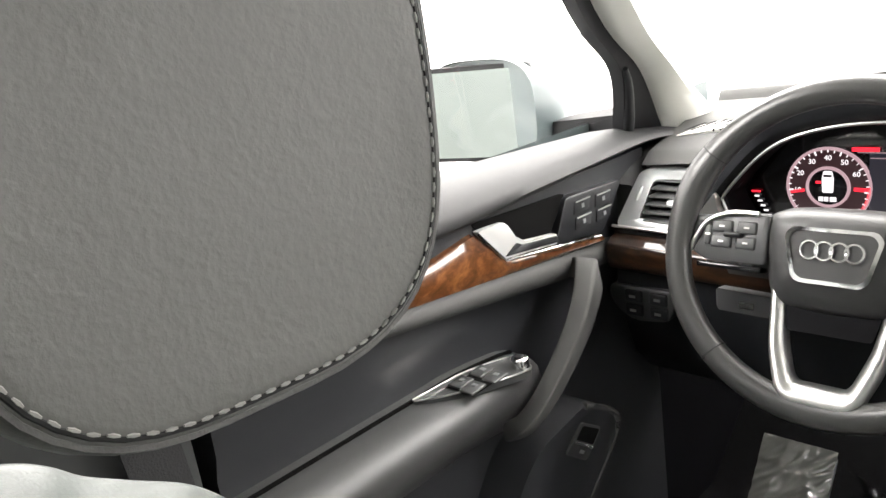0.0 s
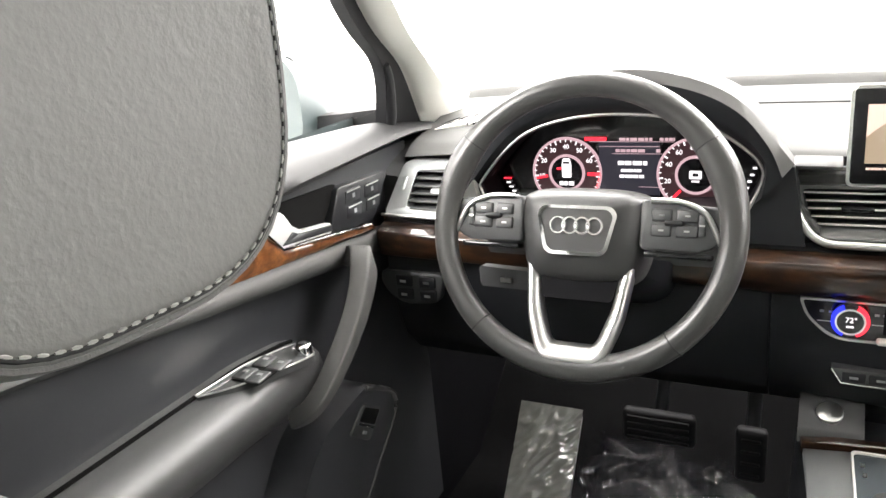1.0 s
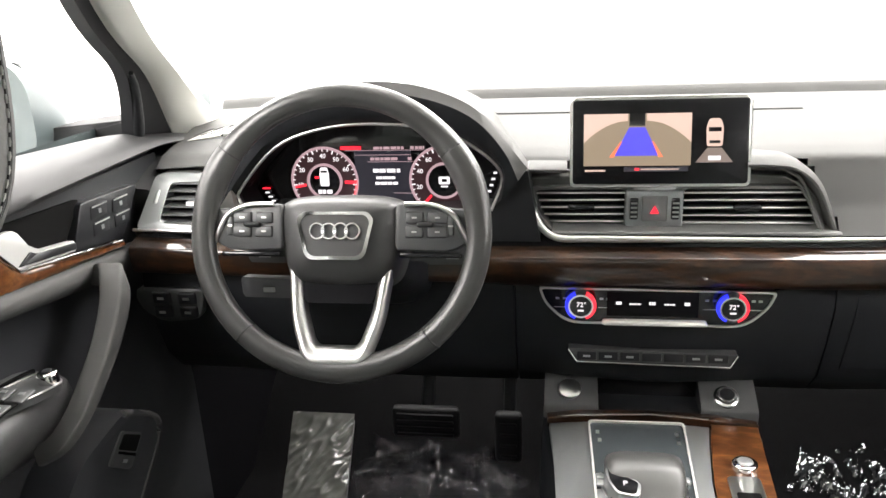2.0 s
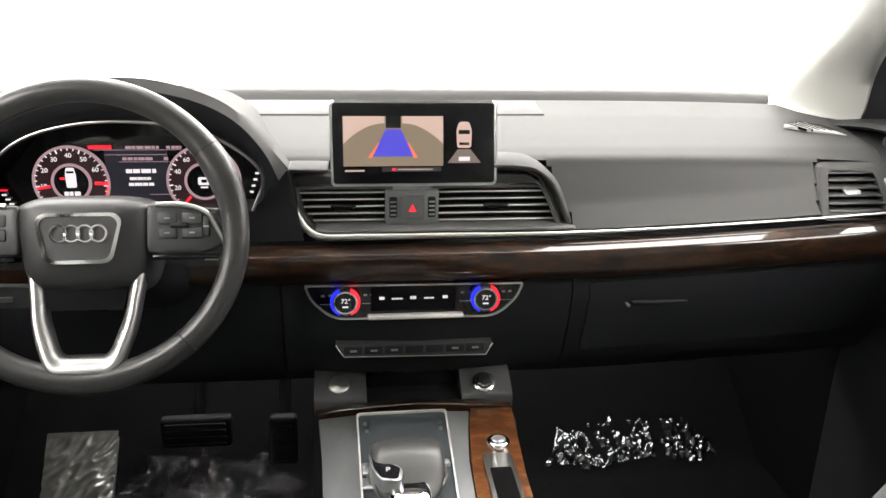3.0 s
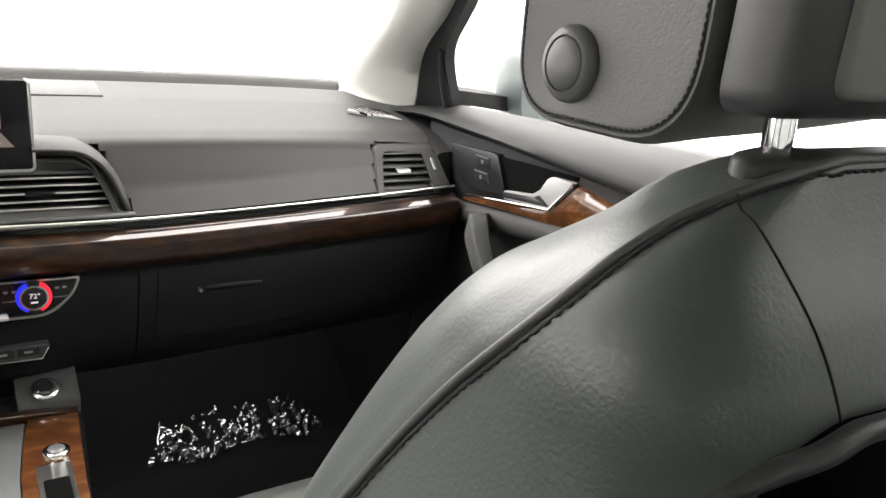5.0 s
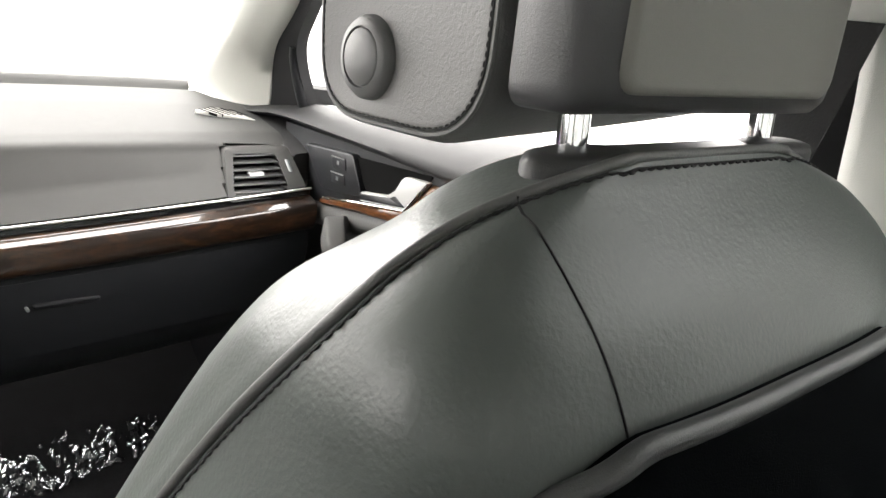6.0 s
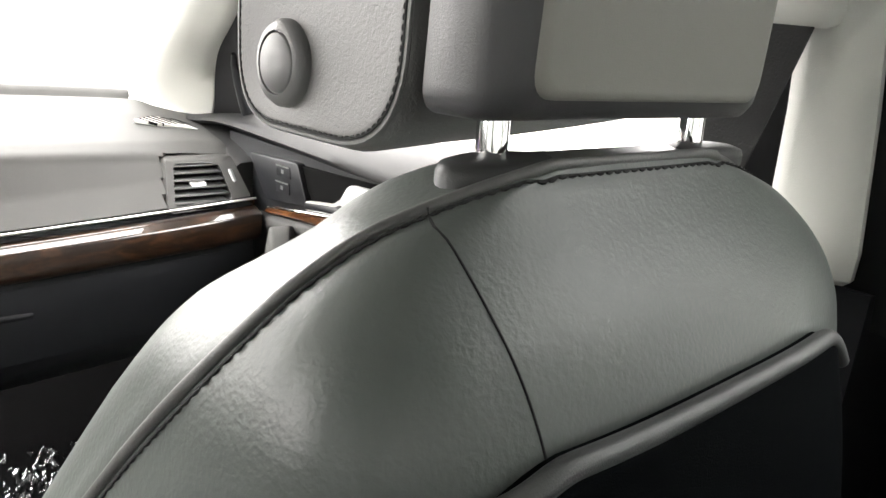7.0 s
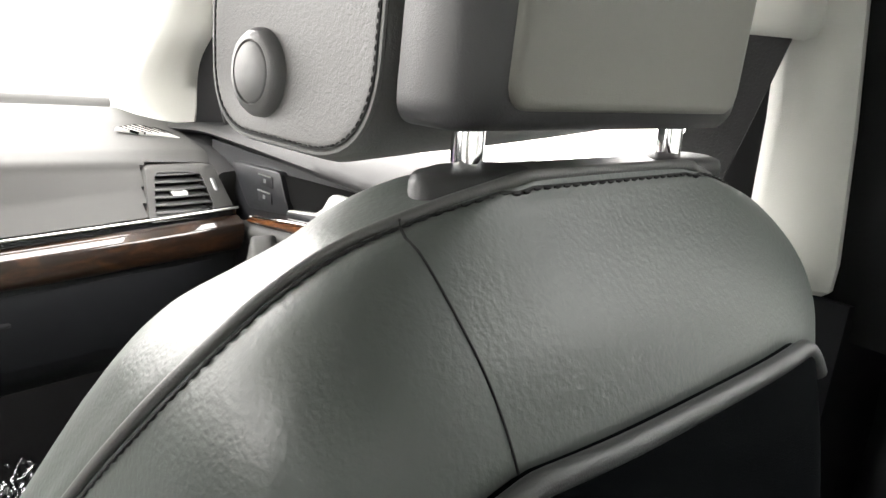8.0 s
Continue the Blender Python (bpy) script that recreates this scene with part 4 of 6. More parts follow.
for s in (-1, 1):
    kx = s * 0.1000
    dz = 0.608
    k = apart("dial", disc(0.0200, -0.034, -0.018, pose(kx, 0, dz), 36, 0.002), HARD_DARK, "round temperature dial with blue and red halves")
    apart("dial_ring", ring_plate(arc(0.0170, 0, 354, 40), arc(0.0148, 0, 354, 40), -0.0365, -0.030, pose(kx, 0, dz)), CHROME, parent=k)
    apart("cold_arc", ring_plate(arc(0.0212, 112, 248, 18), arc(0.0170, 112, 248, 18), -0.0350, -0.030, pose(kx, 0, dz)), G_BLUE, "blue half", parent=k)
    apart("warm_arc", ring_plate(arc(0.0212, -68, 68, 18), arc(0.0170, -68, 68, 18), -0.0350, -0.030, pose(kx, 0, dz)), G_RED, "red half", parent=k)
    apart("dial_face", disc(0.0146, -0.0365, -0.03, pose(kx, 0, dz), 28), GLOSS_BLACK, parent=k)
    apart("dial_reading", letters("72\u00b0", 0.0095, pose(kx + 0.0008, -0.0370, dz + 0.0025)), G_WHITE, parent=k, smooth=False)
    apart("dial_reading", box(kx - 0.0040, kx + 0.0040, -0.0375, -0.036, dz - 0.007, dz - 0.005), G_WHITE, parent=k, smooth=False)
    for j, dx in enumerate((-0.036, -0.026, 0.024, 0.033)):
        apart("button_line", box(kx + dx, kx + dx + 0.010, -0.0215, -0.0208, 0.600, 0.6008), SILVER, parent=face, smooth=False)
        apart("button_mark", box(kx + dx + 0.002, kx + dx + 0.007, -0.0215, -0.0208, 0.612, 0.615), SILVER_GREY, parent=face, smooth=False)

st = thing("switch_strip", "narrow strip of dark push buttons with a chrome lower edge", "switch strip", (0, -0.012, 0.5325))
st_inv = Matrix.Translation((0, 0.012, -0.53))
sp = rounded([(-0.117, 0.540), (0.117, 0.536), (0.106, 0.517), (-0.104, 0.520)], 0.004, 3)
part("strip_body", slab(sp, -0.018, 0.0, bevel=0.001), COLLAR, st, "dark grey button strip", True, st_inv)
part("strip_edge", tube([(-0.116, -0.019, 0.539), (-0.104, -0.020, 0.5205), (0.0, -0.020, 0.5185), (0.106, -0.020, 0.517), (0.116, -0.019, 0.535)], 0.0016, 6), CHROME, st, "chrome edge", True, st_inv)
for k in range(7):
    x = -0.09 + 0.03 * k
    part("strip_button", box(x - 0.0135, x + 0.0135, -0.0195, -0.010, 0.5225, 0.5355, 0.001), HARD_DARK, st, "", True, st_inv)
    if k not in (3, 4):
        part("button_mark", box(x - 0.005, x + 0.005, -0.0203, -0.0192, 0.5275, 0.5305), SILVER_GREY, st, "", False, st_inv)


# ---- steering wheel ----
WM = pose(-0.394, -0.166, 0.760, -20)
wheel = thing("steering_wheel", "black leather steering wheel with satin silver lower spokes", "steering wheel", (-0.394, -0.166, 0.760))
W_L = WM.copy()
W_L.translation = (0, 0, 0)


HUB = Matrix.Translation((0, 0.022, 0.010)) @ Matrix.Diagonal((0.93, 0.88, 0.90, 1))
BADGE = Matrix.Translation((0, 0.022, -0.001)) @ Matrix.Diagonal((0.90, 0.88, 0.86, 1))
SPOKES = Matrix.Translation((0, 0.014, 0.002))
FORK = Matrix(((0.96, 0, 0, 0), (0, 1, 0.20, 0.031), (0, 0, 1, 0), (0, 0, 0, 1)))


def wpart(name, bm, material, label="", parent=None, smooth=True):
    if name.startswith("airbag"):
        bm.transform(HUB)
    elif name.startswith("badge"):
        bm.transform(BADGE)
    elif name in ("lower_spoke", "spoke_bridge"):
        bm.transform(FORK)
    elif not name.startswith("rim"):
        bm.transform(SPOKES)
    return part(name, bm, material, wheel if parent is None else parent, label, smooth, W_L if parent is None else None)


def rim_point(a, r=0.172):
    """A point on the rim line, flattened a little at the bottom."""
    x, z = r * math.cos(a), r * math.sin(a)
    return Vector((x, 0, z * (0.955 if z < 0 else 0.985)))


own = bmesh.new()
rings = []
N_R = 96
for i in range(N_R):
    a = 2 * math.pi * i / N_R
    c = rim_point(a)
    deg = math.degrees(a) % 360
    fat = 0.0150 + 0.003 * max(math.exp(-((deg - 25) / 14) ** 2), math.exp(-((deg - 155) / 14) ** 2)) + 0.001 * math.exp(-((deg - 270) / 40) ** 2)
    out = Vector((math.cos(a), 0, math.sin(a)))
    ring = []
    for j in range(18):
        q = 2 * math.pi * j / 18
        ring.append(own.verts.new(c + out * (math.cos(q) * fat) + Vector((0, math.sin(q) * fat * 0.88, 0))))
    rings.append(ring)
for i in range(N_R):
    A, B = rings[i], rings[(i + 1) % N_R]
    for j in range(18):
        own.faces.new((A[j], A[(j + 1) % 18], B[(j + 1) % 18], B[j]))
rim = wpart("rim", own, RIM_LEATHER, "smooth black leather rim")
for deg in (36, 144, 228, 312):
    a = radians(deg)
    c = rim_point(a)
    out = Vector((math.cos(a), 0, math.sin(a)))
    wpart("rim_seam", tube([c + out * (math.cos(q) * 0.0160) + Vector((0, math.sin(q) * 0.0142, 0)) for q in (2 * math.pi * j / 20 for j in range(20))], 0.0009, 6, True, up=tuple(Vector((-math.sin(a), 0, math.cos(a))))), THREAD, "stitched seam", parent=rim)
# airbag cover
SPOKE_PAD = mat("charcoal switch plastic", (0.048, 0.049, 0.050), rough=0.40, grain=0.2, grain_scale=1500, vary=0.1, vary_scale=6)
COVER = mat("black grained cover", (0.030, 0.030, 0.030), rough=0.42, grain=0.2, grain_scale=1300, vary=0.05, vary_scale=9)
cover = [(-0.087, 0.022), (-0.074, 0.037), (-0.040, 0.0435), (0.040, 0.0435), (0.074, 0.037), (0.087, 0.022), (0.084, -0.026), (0.069, -0.074), (0.032, -0.085), (-0.032, -0.085), (-0.069, -0.074), (-0.084, -0.026)]
co = [tuple(p)[::2] for p in smooth_path([(x, 0, z) for x, z in cover], 5, True)]
rings = []
for k, y in ((1.0, 0.055), (1.02, 0.030), (1.01, 0.014), (0.965, -0.003), (0.86, -0.020), (0.68, -0.032), (0.4, -0.037), (0.2, -0.038)):
    rings.append([(x * k, y, z * k) for x, z in co])
wpart("airbag_cover", loft(rings), COVER, "black airbag cover")
tz = [(-0.045, 0.032), (0.045, 0.032), (0.053, 0.022), (0.042, -0.028), (0.034, -0.035), (-0.034, -0.035), (-0.042, -0.028), (-0.053, 0.022)]
to = rounded(tz, 0.008, 4)
ti = [(x * 0.90, z * 0.86) for x, z in to]
wpart("badge_frame", ring_plate(to, ti, -0.0405, -0.033), CHROME, "chrome trapezoid frame")
wpart("badge_field", slab(ti, -0.0385, -0.030), COVER, "dark grey field")
for k in range(4):
    cx = -0.0240 + 0.016 * k
    wpart("badge_ring", tube([(cx + 0.0098 * math.cos(q), -0.0400, 0.005 + 0.0108 * math.sin(q)) for q in (2 * math.pi * i / 24 for i in range(24))], 0.0019, 6, True, up=(0, 1, 0)), CHROME, "plain silver ring")
# side spokes with buttons
for s in (-1, 1):
    sp = wpart("side_spoke", slab(rounded([(s * 0.070, 0.036), (s * 0.165, 0.028), (s * 0.166, -0.004), (s * 0.140, -0.022), (s * 0.070, -0.022)], 0.008, 3), -0.012, 0.016, bevel=0.003), SPOKE_PAD, "dark spoke with push buttons")
    wpart("spoke_trim", tube(smooth_path([(s * 0.082, -0.014, 0.034), (s * 0.115, -0.014, 0.033), (s * 0.140, -0.014, 0.022), (s * 0.153, -0.013, 0.000), (s * 0.158, -0.010, -0.012)], 5), 0.0032, 8), SILVER, "satin silver spoke edge", parent=sp)
    for k, (bx, bz, bw, bh) in enumerate(((0.094, 0.018, 0.011, 0.007), (0.094, 0.001, 0.011, 0.007), (0.122, 0.018, 0.012, 0.007), (0.122, 0.001, 0.012, 0.007), (0.138, 0.008, 0.004, 0.012))):
        b = wpart("push_button", box(s * bx - bw, s * bx + bw, -0.0145, -0.008, bz - bh, bz + bh, 0.002), SPOKE_PAD, parent=sp)
        wpart("button_mark", box(s * bx - 0.003, s * bx + 0.003, -0.0150, -0.0142, bz - 0.0010, bz + 0.0010), SILVER, parent=sp, smooth=False)
    wpart("roller", box(s * 0.108 - 0.010, s * 0.108 + 0.010, -0.0200, -0.005, 0.0065, 0.0125, 0.002), HARD_DARK, "ribbed dark roller", parent=sp)
    wpart("spoke_shadow_line", box(min(s * 0.075, s * 0.150), max(s * 0.075, s * 0.150), -0.010, 0.010, -0.030, -0.0235, 0.002), GLOSS_BLACK, "gloss black lower edge", parent=sp)
# lower spokes: a silver V joined at the bottom
outer = [(-0.069, -0.034), (0.069, -0.034), (0.059, -0.110), (0.043, -0.150), (0.034, -0.160), (-0.034, -0.160), (-0.043, -0.150), (-0.059, -0.110)]
inner = [(-0.050, -0.046), (0.050, -0.046), (0.044, -0.092), (0.031, -0.128), (0.025, -0.135), (-0.025, -0.135), (-0.031, -0.128), (-0.044, -0.092)]
fo = rounded(outer, [0.004, 0.004, 0.02, 0.012, 0.012, 0.012, 0.012, 0.02], 4)
fi = rounded(inner, [0.006, 0.006, 0.01, 0.006, 0.006, 0.006, 0.006, 0.01], 4)
rings = []
for f, y in ((0.0, 0.008), (0.0, -0.007), (0.10, -0.0105), (0.28, -0.0130), (0.55, -0.0125), (0.82, -0.0085), (1.0, -0.002), (1.0, 0.008)):
    rings.append([(a[0] + (b[0] - a[0]) * f, y, a[1] + (b[1] - a[1]) * f) for a, b in zip(fo, fi)])
SPOKE = mat("satin spoke metal", (0.46, 0.46, 0.45), rough=0.38, metal=1.0, grain=0.05, grain_scale=900, vary=0.05, vary_scale=20)
fork = loft(rings, True, False)
wpart("lower_spoke", fork, SPOKE, "satin silver forked lower spoke")
wpart("spoke_bridge", slab(rounded([(-0.050, -0.050), (0.050, -0.050), (0.044, -0.084), (-0.044, -0.084)], 0.006), -0.006, 0.02), MATT_BLACK, "dark bridge behind the fork")
# column and stalks
col = thing("steering_column", "dark plastic steering column cover with control stalks", "steering column", (-0.388, -0.06, 0.70))
c_inv = Matrix.Translation((0.388, 0.06, -0.70))
rings = []
for y, z, w, h in ((-0.125, 0.755, 0.055, 0.045), (-0.08, 0.735, 0.075, 0.065), (0.0, 0.70, 0.085, 0.075), (0.06, 0.68, 0.08, 0.07)):
    rings.append([(-0.388 + w * math.copysign(abs(math.cos(q)) ** 0.6, math.cos(q)), y, z - 0.03 + h * math.copysign(abs(math.sin(q)) ** 0.6, math.sin(q))) for q in (2 * math.pi * j / 28 for j in range(28))])
part("column_cover", loft(rings), HARD_DARK, col, "dark column cover", True, c_inv)
for s, z in ((-1, 0.662), (-1, 0.712), (1, 0.712)):
    lo = z < 0.69
    L = 0.165 if lo else 0.150
    rings = [[(-0.388 + s * d, -0.10 + yy, z + 0.004 * d / L + hz) for yy, hz in ((-w2, -h2), (-w2, h2), (w2, h2 * 0.8), (w2, -h2 * 0.8))] for d, w2, h2 in ((0.04, 0.008, 0.008), (0.085, 0.008, 0.009), (0.095, 0.010, 0.0135), (L - 0.004, 0.009, 0.0145), (L, 0.006, 0.010))]
    stalk = part("stalk", loft(rings), SPOKE_PAD, col, "flat control stalk", True, c_inv)
    part("stalk_mark", box(-0.388 + s * 0.125 - 0.008, -0.388 + s * 0.125 + 0.008, -0.1125, -0.1085, z - 0.002, z + 0.004), SILVER, stalk, "", False)


# ---- centre console ----
con = thing("centre_console", "centre console with grey gear panel and brown walnut border", "console", (0, -0.2, 0.1))
con_inv = Matrix.Translation((0, 0.2, -0.1))
DECK = 0.440


def kpart(name, bm, material, label="", parent=None, smooth=True):
    return part(name, bm, material, con if parent is None else parent, label, smooth, con_inv if parent is None else None)


rings = []
for y, w, z in ((0.03, 0.152, DECK - 0.012), (-0.05, 0.150, DECK - 0.006), (-0.15, 0.136, DECK - 0.006), (-0.30, 0.128, DECK - 0.006), (-0.50, 0.125, DECK - 0.006), (-0.62, 0.122, DECK - 0.006)):
    rings.append([(-w, y, z - 0.01), (-w + 0.006, y, z), (w - 0.006, y, z), (w, y, z - 0.01), (w + 0.012, y, 0.10), (-w - 0.012, y, 0.10)])
kpart("body", loft(rings), SOFT_DARK, "dark console body")
# stepped head with start button and volume dial
for s, lab in ((-1, "grey ledge holding the start button"), (1, "grey ledge holding the volume dial")):
    kpart("ledge", loft([[(min(s * a, s * b), y, z) for a, b in ((0.072, 0.150),)] + [(max(s * 0.072, s * 0.150), y, z)] + [(max(s * 0.072, s * 0.150), y, DECK - 0.01), (min(s * 0.072, s * 0.150), y, DECK - 0.01)] for y, z in ((0.06, 0.494), (-0.017, 0.4535), (-0.0215, 0.449), (-0.022, DECK - 0.01))]), COLLAR, lab)
kpart("recess", box(-0.073, 0.073, 0.030, 0.06, DECK - 0.01, 0.50, 0.003), GLOSS_BLACK, "black recess behind the gear panel")
kpart("recess_floor", box(-0.073, 0.073, -0.034, 0.032, DECK - 0.012, DECK + 0.004, 0.003), HARD_DARK, "dark tray floor")
b = kpart("start_button", disc(0.0165, -0.0045, 0.006, pose(-0.113, 0.0032, 0.4640, -62), 32, 0.002), SILVER, "round silver start button")
v = kpart("volume_dial", disc(0.0185, -0.0060, 0.006, pose(0.108, -0.0020, 0.4612, -62), 32, 0.003), CHROME, "round chrome volume dial")
kpart("dial_cap", disc(0.0135, -0.0100, -0.005, pose(0.108, -0.0020, 0.4612, -62), 28, 0.002), HARD_DARK, "dark cap", parent=v)
kpart("dial_rim", ring_plate(arc(0.0125, 0, 350, 30), arc(0.010, 0, 350, 30), -0.0112, -0.008, pose(0.108, -0.0020, 0.4612, -62)), CHROME, parent=v)
# walnut border: across the front and down the passenger side
front = [(-0.146, -0.052), (-0.10, -0.042), (0.0, -0.036), (0.09, -0.042), (0.143, -0.052), (0.143, -0.066), (0.09, -0.058), (0.0, -0.050), (-0.10, -0.057), (-0.144, -0.068)]


def plate(poly, z0, z1, bevel=0.0, bm=None):
    """A level plate from x, y points between two heights."""
    own = slab([(x, y) for x, y in poly], -z1, -z0, None, bevel)
    own.transform(Matrix(((1, 0, 0, 0), (0, 0, 1, 0), (0, -1, 0, 0), (0, 0, 0, 1))))
    return join(bm, own)


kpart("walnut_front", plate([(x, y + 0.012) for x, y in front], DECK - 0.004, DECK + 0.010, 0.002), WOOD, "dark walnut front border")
kpart("front_line", tube([(-0.143, -0.052, DECK + 0.008), (-0.10, -0.043, DECK + 0.010), (0.0, -0.037, DECK + 0.011), (0.078, -0.043, DECK + 0.010)], 0.0016, 6), CHROME, "chrome line")
side = [(0.080, -0.048), (0.143, -0.050), (0.136, -0.12), (0.128, -0.22), (0.124, -0.34), (0.122, -0.60), (0.056, -0.60), (0.056, -0.30), (0.062, -0.18), (0.072, -0.10)]
kpart("walnut_side", plate(side, DECK - 0.006, DECK + 0.007, 0.003), WOOD_BROWN, "glossy brown walnut side border")
grey = [(-0.142, -0.058), (-0.08, -0.050), (0.0, -0.046), (0.078, -0.052), (0.070, -0.10), (0.060, -0.18), (0.0545, -0.30), (0.0545, -0.60), (-0.122, -0.60), (-0.127, -0.30), (-0.134, -0.15)]
kpart("gear_panel", plate(grey, DECK - 0.006, DECK + 0.004, 0.002), SILVER_GREY, "satin grey gear panel")
gate = rounded([(-0.088, -0.054), (0.044, -0.052), (0.034, -0.30), (-0.082, -0.30)], 0.008, 4)
gi = [((x + 0.022) * 0.96 - 0.022, (y + 0.18) * 0.975 - 0.18) for x, y in gate]
own = ring_plate(gate, gi, -(DECK + 0.0095), -DECK)
own.transform(Matrix(((1, 0, 0, 0), (0, 0, 1, 0), (0, -1, 0, 0), (0, 0, 0, 1))))
kpart("gate_frame", own, BRIGHT_METAL, "chrome frame round the gear lever")
# The blue-grey base colour stands in for the reflection on the gloss face.
gf = kpart("gate_face", plate(gi, DECK, DECK + 0.0065), mat("gloss panel with reflected grey", (0.045, 0.052, 0.056), rough=0.25), "gloss gear gate face, greyed for its reflection")
for x, y in ((-0.078, -0.085), (0.028, -0.085), (-0.076, -0.105), (0.028, -0.105)):
    kpart("gate_mark", box(x, x + 0.005, y, y + 0.008, DECK + 0.0065, DECK + 0.0073), SILVER, parent=gf, smooth=False)
for k in range(2):
    kpart("gate_button", box(-0.082, -0.060, -0.205 - 0.030 * k, -0.182 - 0.030 * k, DECK + 0.004, DECK + 0.010, 0.002), SILVER_GREY, "square grey button", parent=gf)
# small dial and black slot on the walnut
d2 = kpart("side_dial", disc(0.016, -0.008, 0.004, pose(0.104, -0.150, DECK + 0.008, -90), 28, 0.003), CHROME, "small chrome dial")
kpart("dial_cap", disc(0.010, -0.0100, -0.006, pose(0.104, -0.150, DECK + 0.008, -90), 24, 0.002), SILVER_GREY, parent=d2)
kpart("slot_frame", plate(rounded([(0.078, -0.172), (0.117, -0.172), (0.113, -0.40), (0.074, -0.40)], 0.006), DECK, DECK + 0.0095, 0.001), SILVER, "silver slot frame")
kpart("slot", plate(rounded([(0.083, -0.205), (0.111, -0.205), (0.108, -0.39), (0.080, -0.39)], 0.004), DECK, DECK + 0.0103), SLOT, "black slot")

# gear lever: a wide, palm-shaped head on a silver stem
gear = thing("gear_lever", "dark leather gear lever with silver side trim", "gear lever", (-0.024, -0.235, DECK - 0.007))
g_inv = Matrix.Translation((0.024, 0.19, -DECK - 0.006))
rings = []
for y, w, zt, zb in ((-0.120, 0.030, 0.032, 0.014), (-0.124, 0.043, 0.046, 0.014), (-0.132, 0.0475, 0.055, 0.014), (-0.158, 0.0480, 0.059, 0.016), (-0.172, 0.0470, 0.054, 0.018), (-0.188, 0.0440, 0.044, 0.018), (-0.205, 0.0390, 0.034, 0.018), (-0.218, 0.030, 0.028, 0.018)):
    zc, hh = (zt + zb) / 2, (zt - zb) / 2
    rings.append([(-0.024 + w * math.copysign(abs(math.cos(q)) ** 0.55, math.cos(q)), y, DECK + zc + hh * math.copysign(abs(math.sin(q)) ** 0.6, math.sin(q))) for q in (2 * math.pi * j / 28 for j in range(28))])
part("lever_head", loft(rings), mat("worn grey leather", (0.052, 0.052, 0.050), rough=0.34, grain=0.15, grain_scale=1200, vary=0.1, vary_scale=9), gear, "smooth dark leather head", True, g_inv)
part("lever_trim", tube(smooth_path([(-0.075, -0.130, DECK + 0.018), (-0.074, -0.150, DECK + 0.020), (-0.072, -0.175, DECK + 0.022), (-0.058, -0.198, DECK + 0.022), (-0.024, -0.208, DECK + 0.022), (0.010, -0.198, DECK + 0.022), (0.024, -0.175, DECK + 0.022), (0.026, -0.150, DECK + 0.020), (0.027, -0.130, DECK + 0.018)], 5), 0.0018, 8), SILVER, gear, "silver trim round the head", True, g_inv)
part("lever_button", box(-0.083, -0.070, -0.148, -0.134, DECK + 0.010, DECK + 0.024, 0.004), SILVER_GREY, gear, "silver side button", True, g_inv)
part("lever_button", box(0.022, 0.034, -0.148, -0.134, DECK + 0.010, DECK + 0.024, 0.004), SILVER_GREY, gear, "silver side button", True, g_inv)
part("lever_stem", box(-0.050, 0.002, -0.235, -0.17, DECK + 0.002, DECK + 0.036, 0.008), CHROME, gear, "chrome stem", True, g_inv)
win = rounded([(-0.073, -0.152), (-0.070, -0.184), (-0.060, -0.209), (-0.036, -0.214), (-0.031, -0.187), (-0.054, -0.171)], 0.006, 4)
part("lever_surround", plate(win, DECK + 0.014, DECK + 0.0485, 0.002), SILVER_GREY, gear, "satin chrome surround of the position mark", True, g_inv)
part("lever_window", plate([((x + 0.053) * 0.84 - 0.053, (y + 0.190) * 0.84 - 0.190) for x, y in win], DECK + 0.040, DECK + 0.0492), GLOSS_BLACK, gear, "black window of the position mark", True, g_inv)
part("lever_mark", letters("P", 0.012, pose(-0.050, -0.191, DECK + 0.0496, -90)), G_WHITE, gear, "lit letter", True, g_inv)

# ---- footwells ----
def crinkle_sheet(cx, cy, w, d, z, seed, slope=0.0, amp=0.012):
    random.seed(seed)
    def fn(u, v):
        x, y = cx + (u - 0.5) * w, cy + (v - 0.5) * d
        p = Vector((x * 24 + seed, y * 30, seed * 3.1))
        q = Vector((x * 75 + seed, y * 85, seed))
        ridge = 1 - abs(noise.noise(p)) * 2
        y += (v - 0.5) * 0.08 * noise.noise(Vector((x * 11, seed, 0.5)))
        x += (u - 0.5) * 0.10 * noise.noise(Vector((y * 20, seed, 1.5)))
        return (x + 0.006 * noise.noise(q), y, z + slope * (y - cy) + amp * ridge + amp * 0.5 * (1 - abs(noise.noise(q)) * 2))
    return sheet(fn, 110, 60, 0.0006)


def folded_sheet(u, v):
    """Clear film in soft upright folds, rising towards the bulkhead."""
    x, y = 0.50 + 0.42 * (u - 0.5), 0.345 + 0.085 * (v - 0.5)
    y += 0.014 * noise.noise(Vector((x * 14, 2.0, 0.5)))
    fold = 1 - 2 * abs(noise.noise(Vector((x * 30 + 8 * y, y * 12, 3.0))))
    small = 1 - 2 * abs(noise.noise(Vector((x * 85 - 30 * y, y * 50, 9.0))))
    end = min(1.0, 5 * min(u, 1 - u) + 0.3)
    return (x, y, 0.100 + 0.60 * (y - 0.345) + end * (0.014 * fold + 0.010 * small))


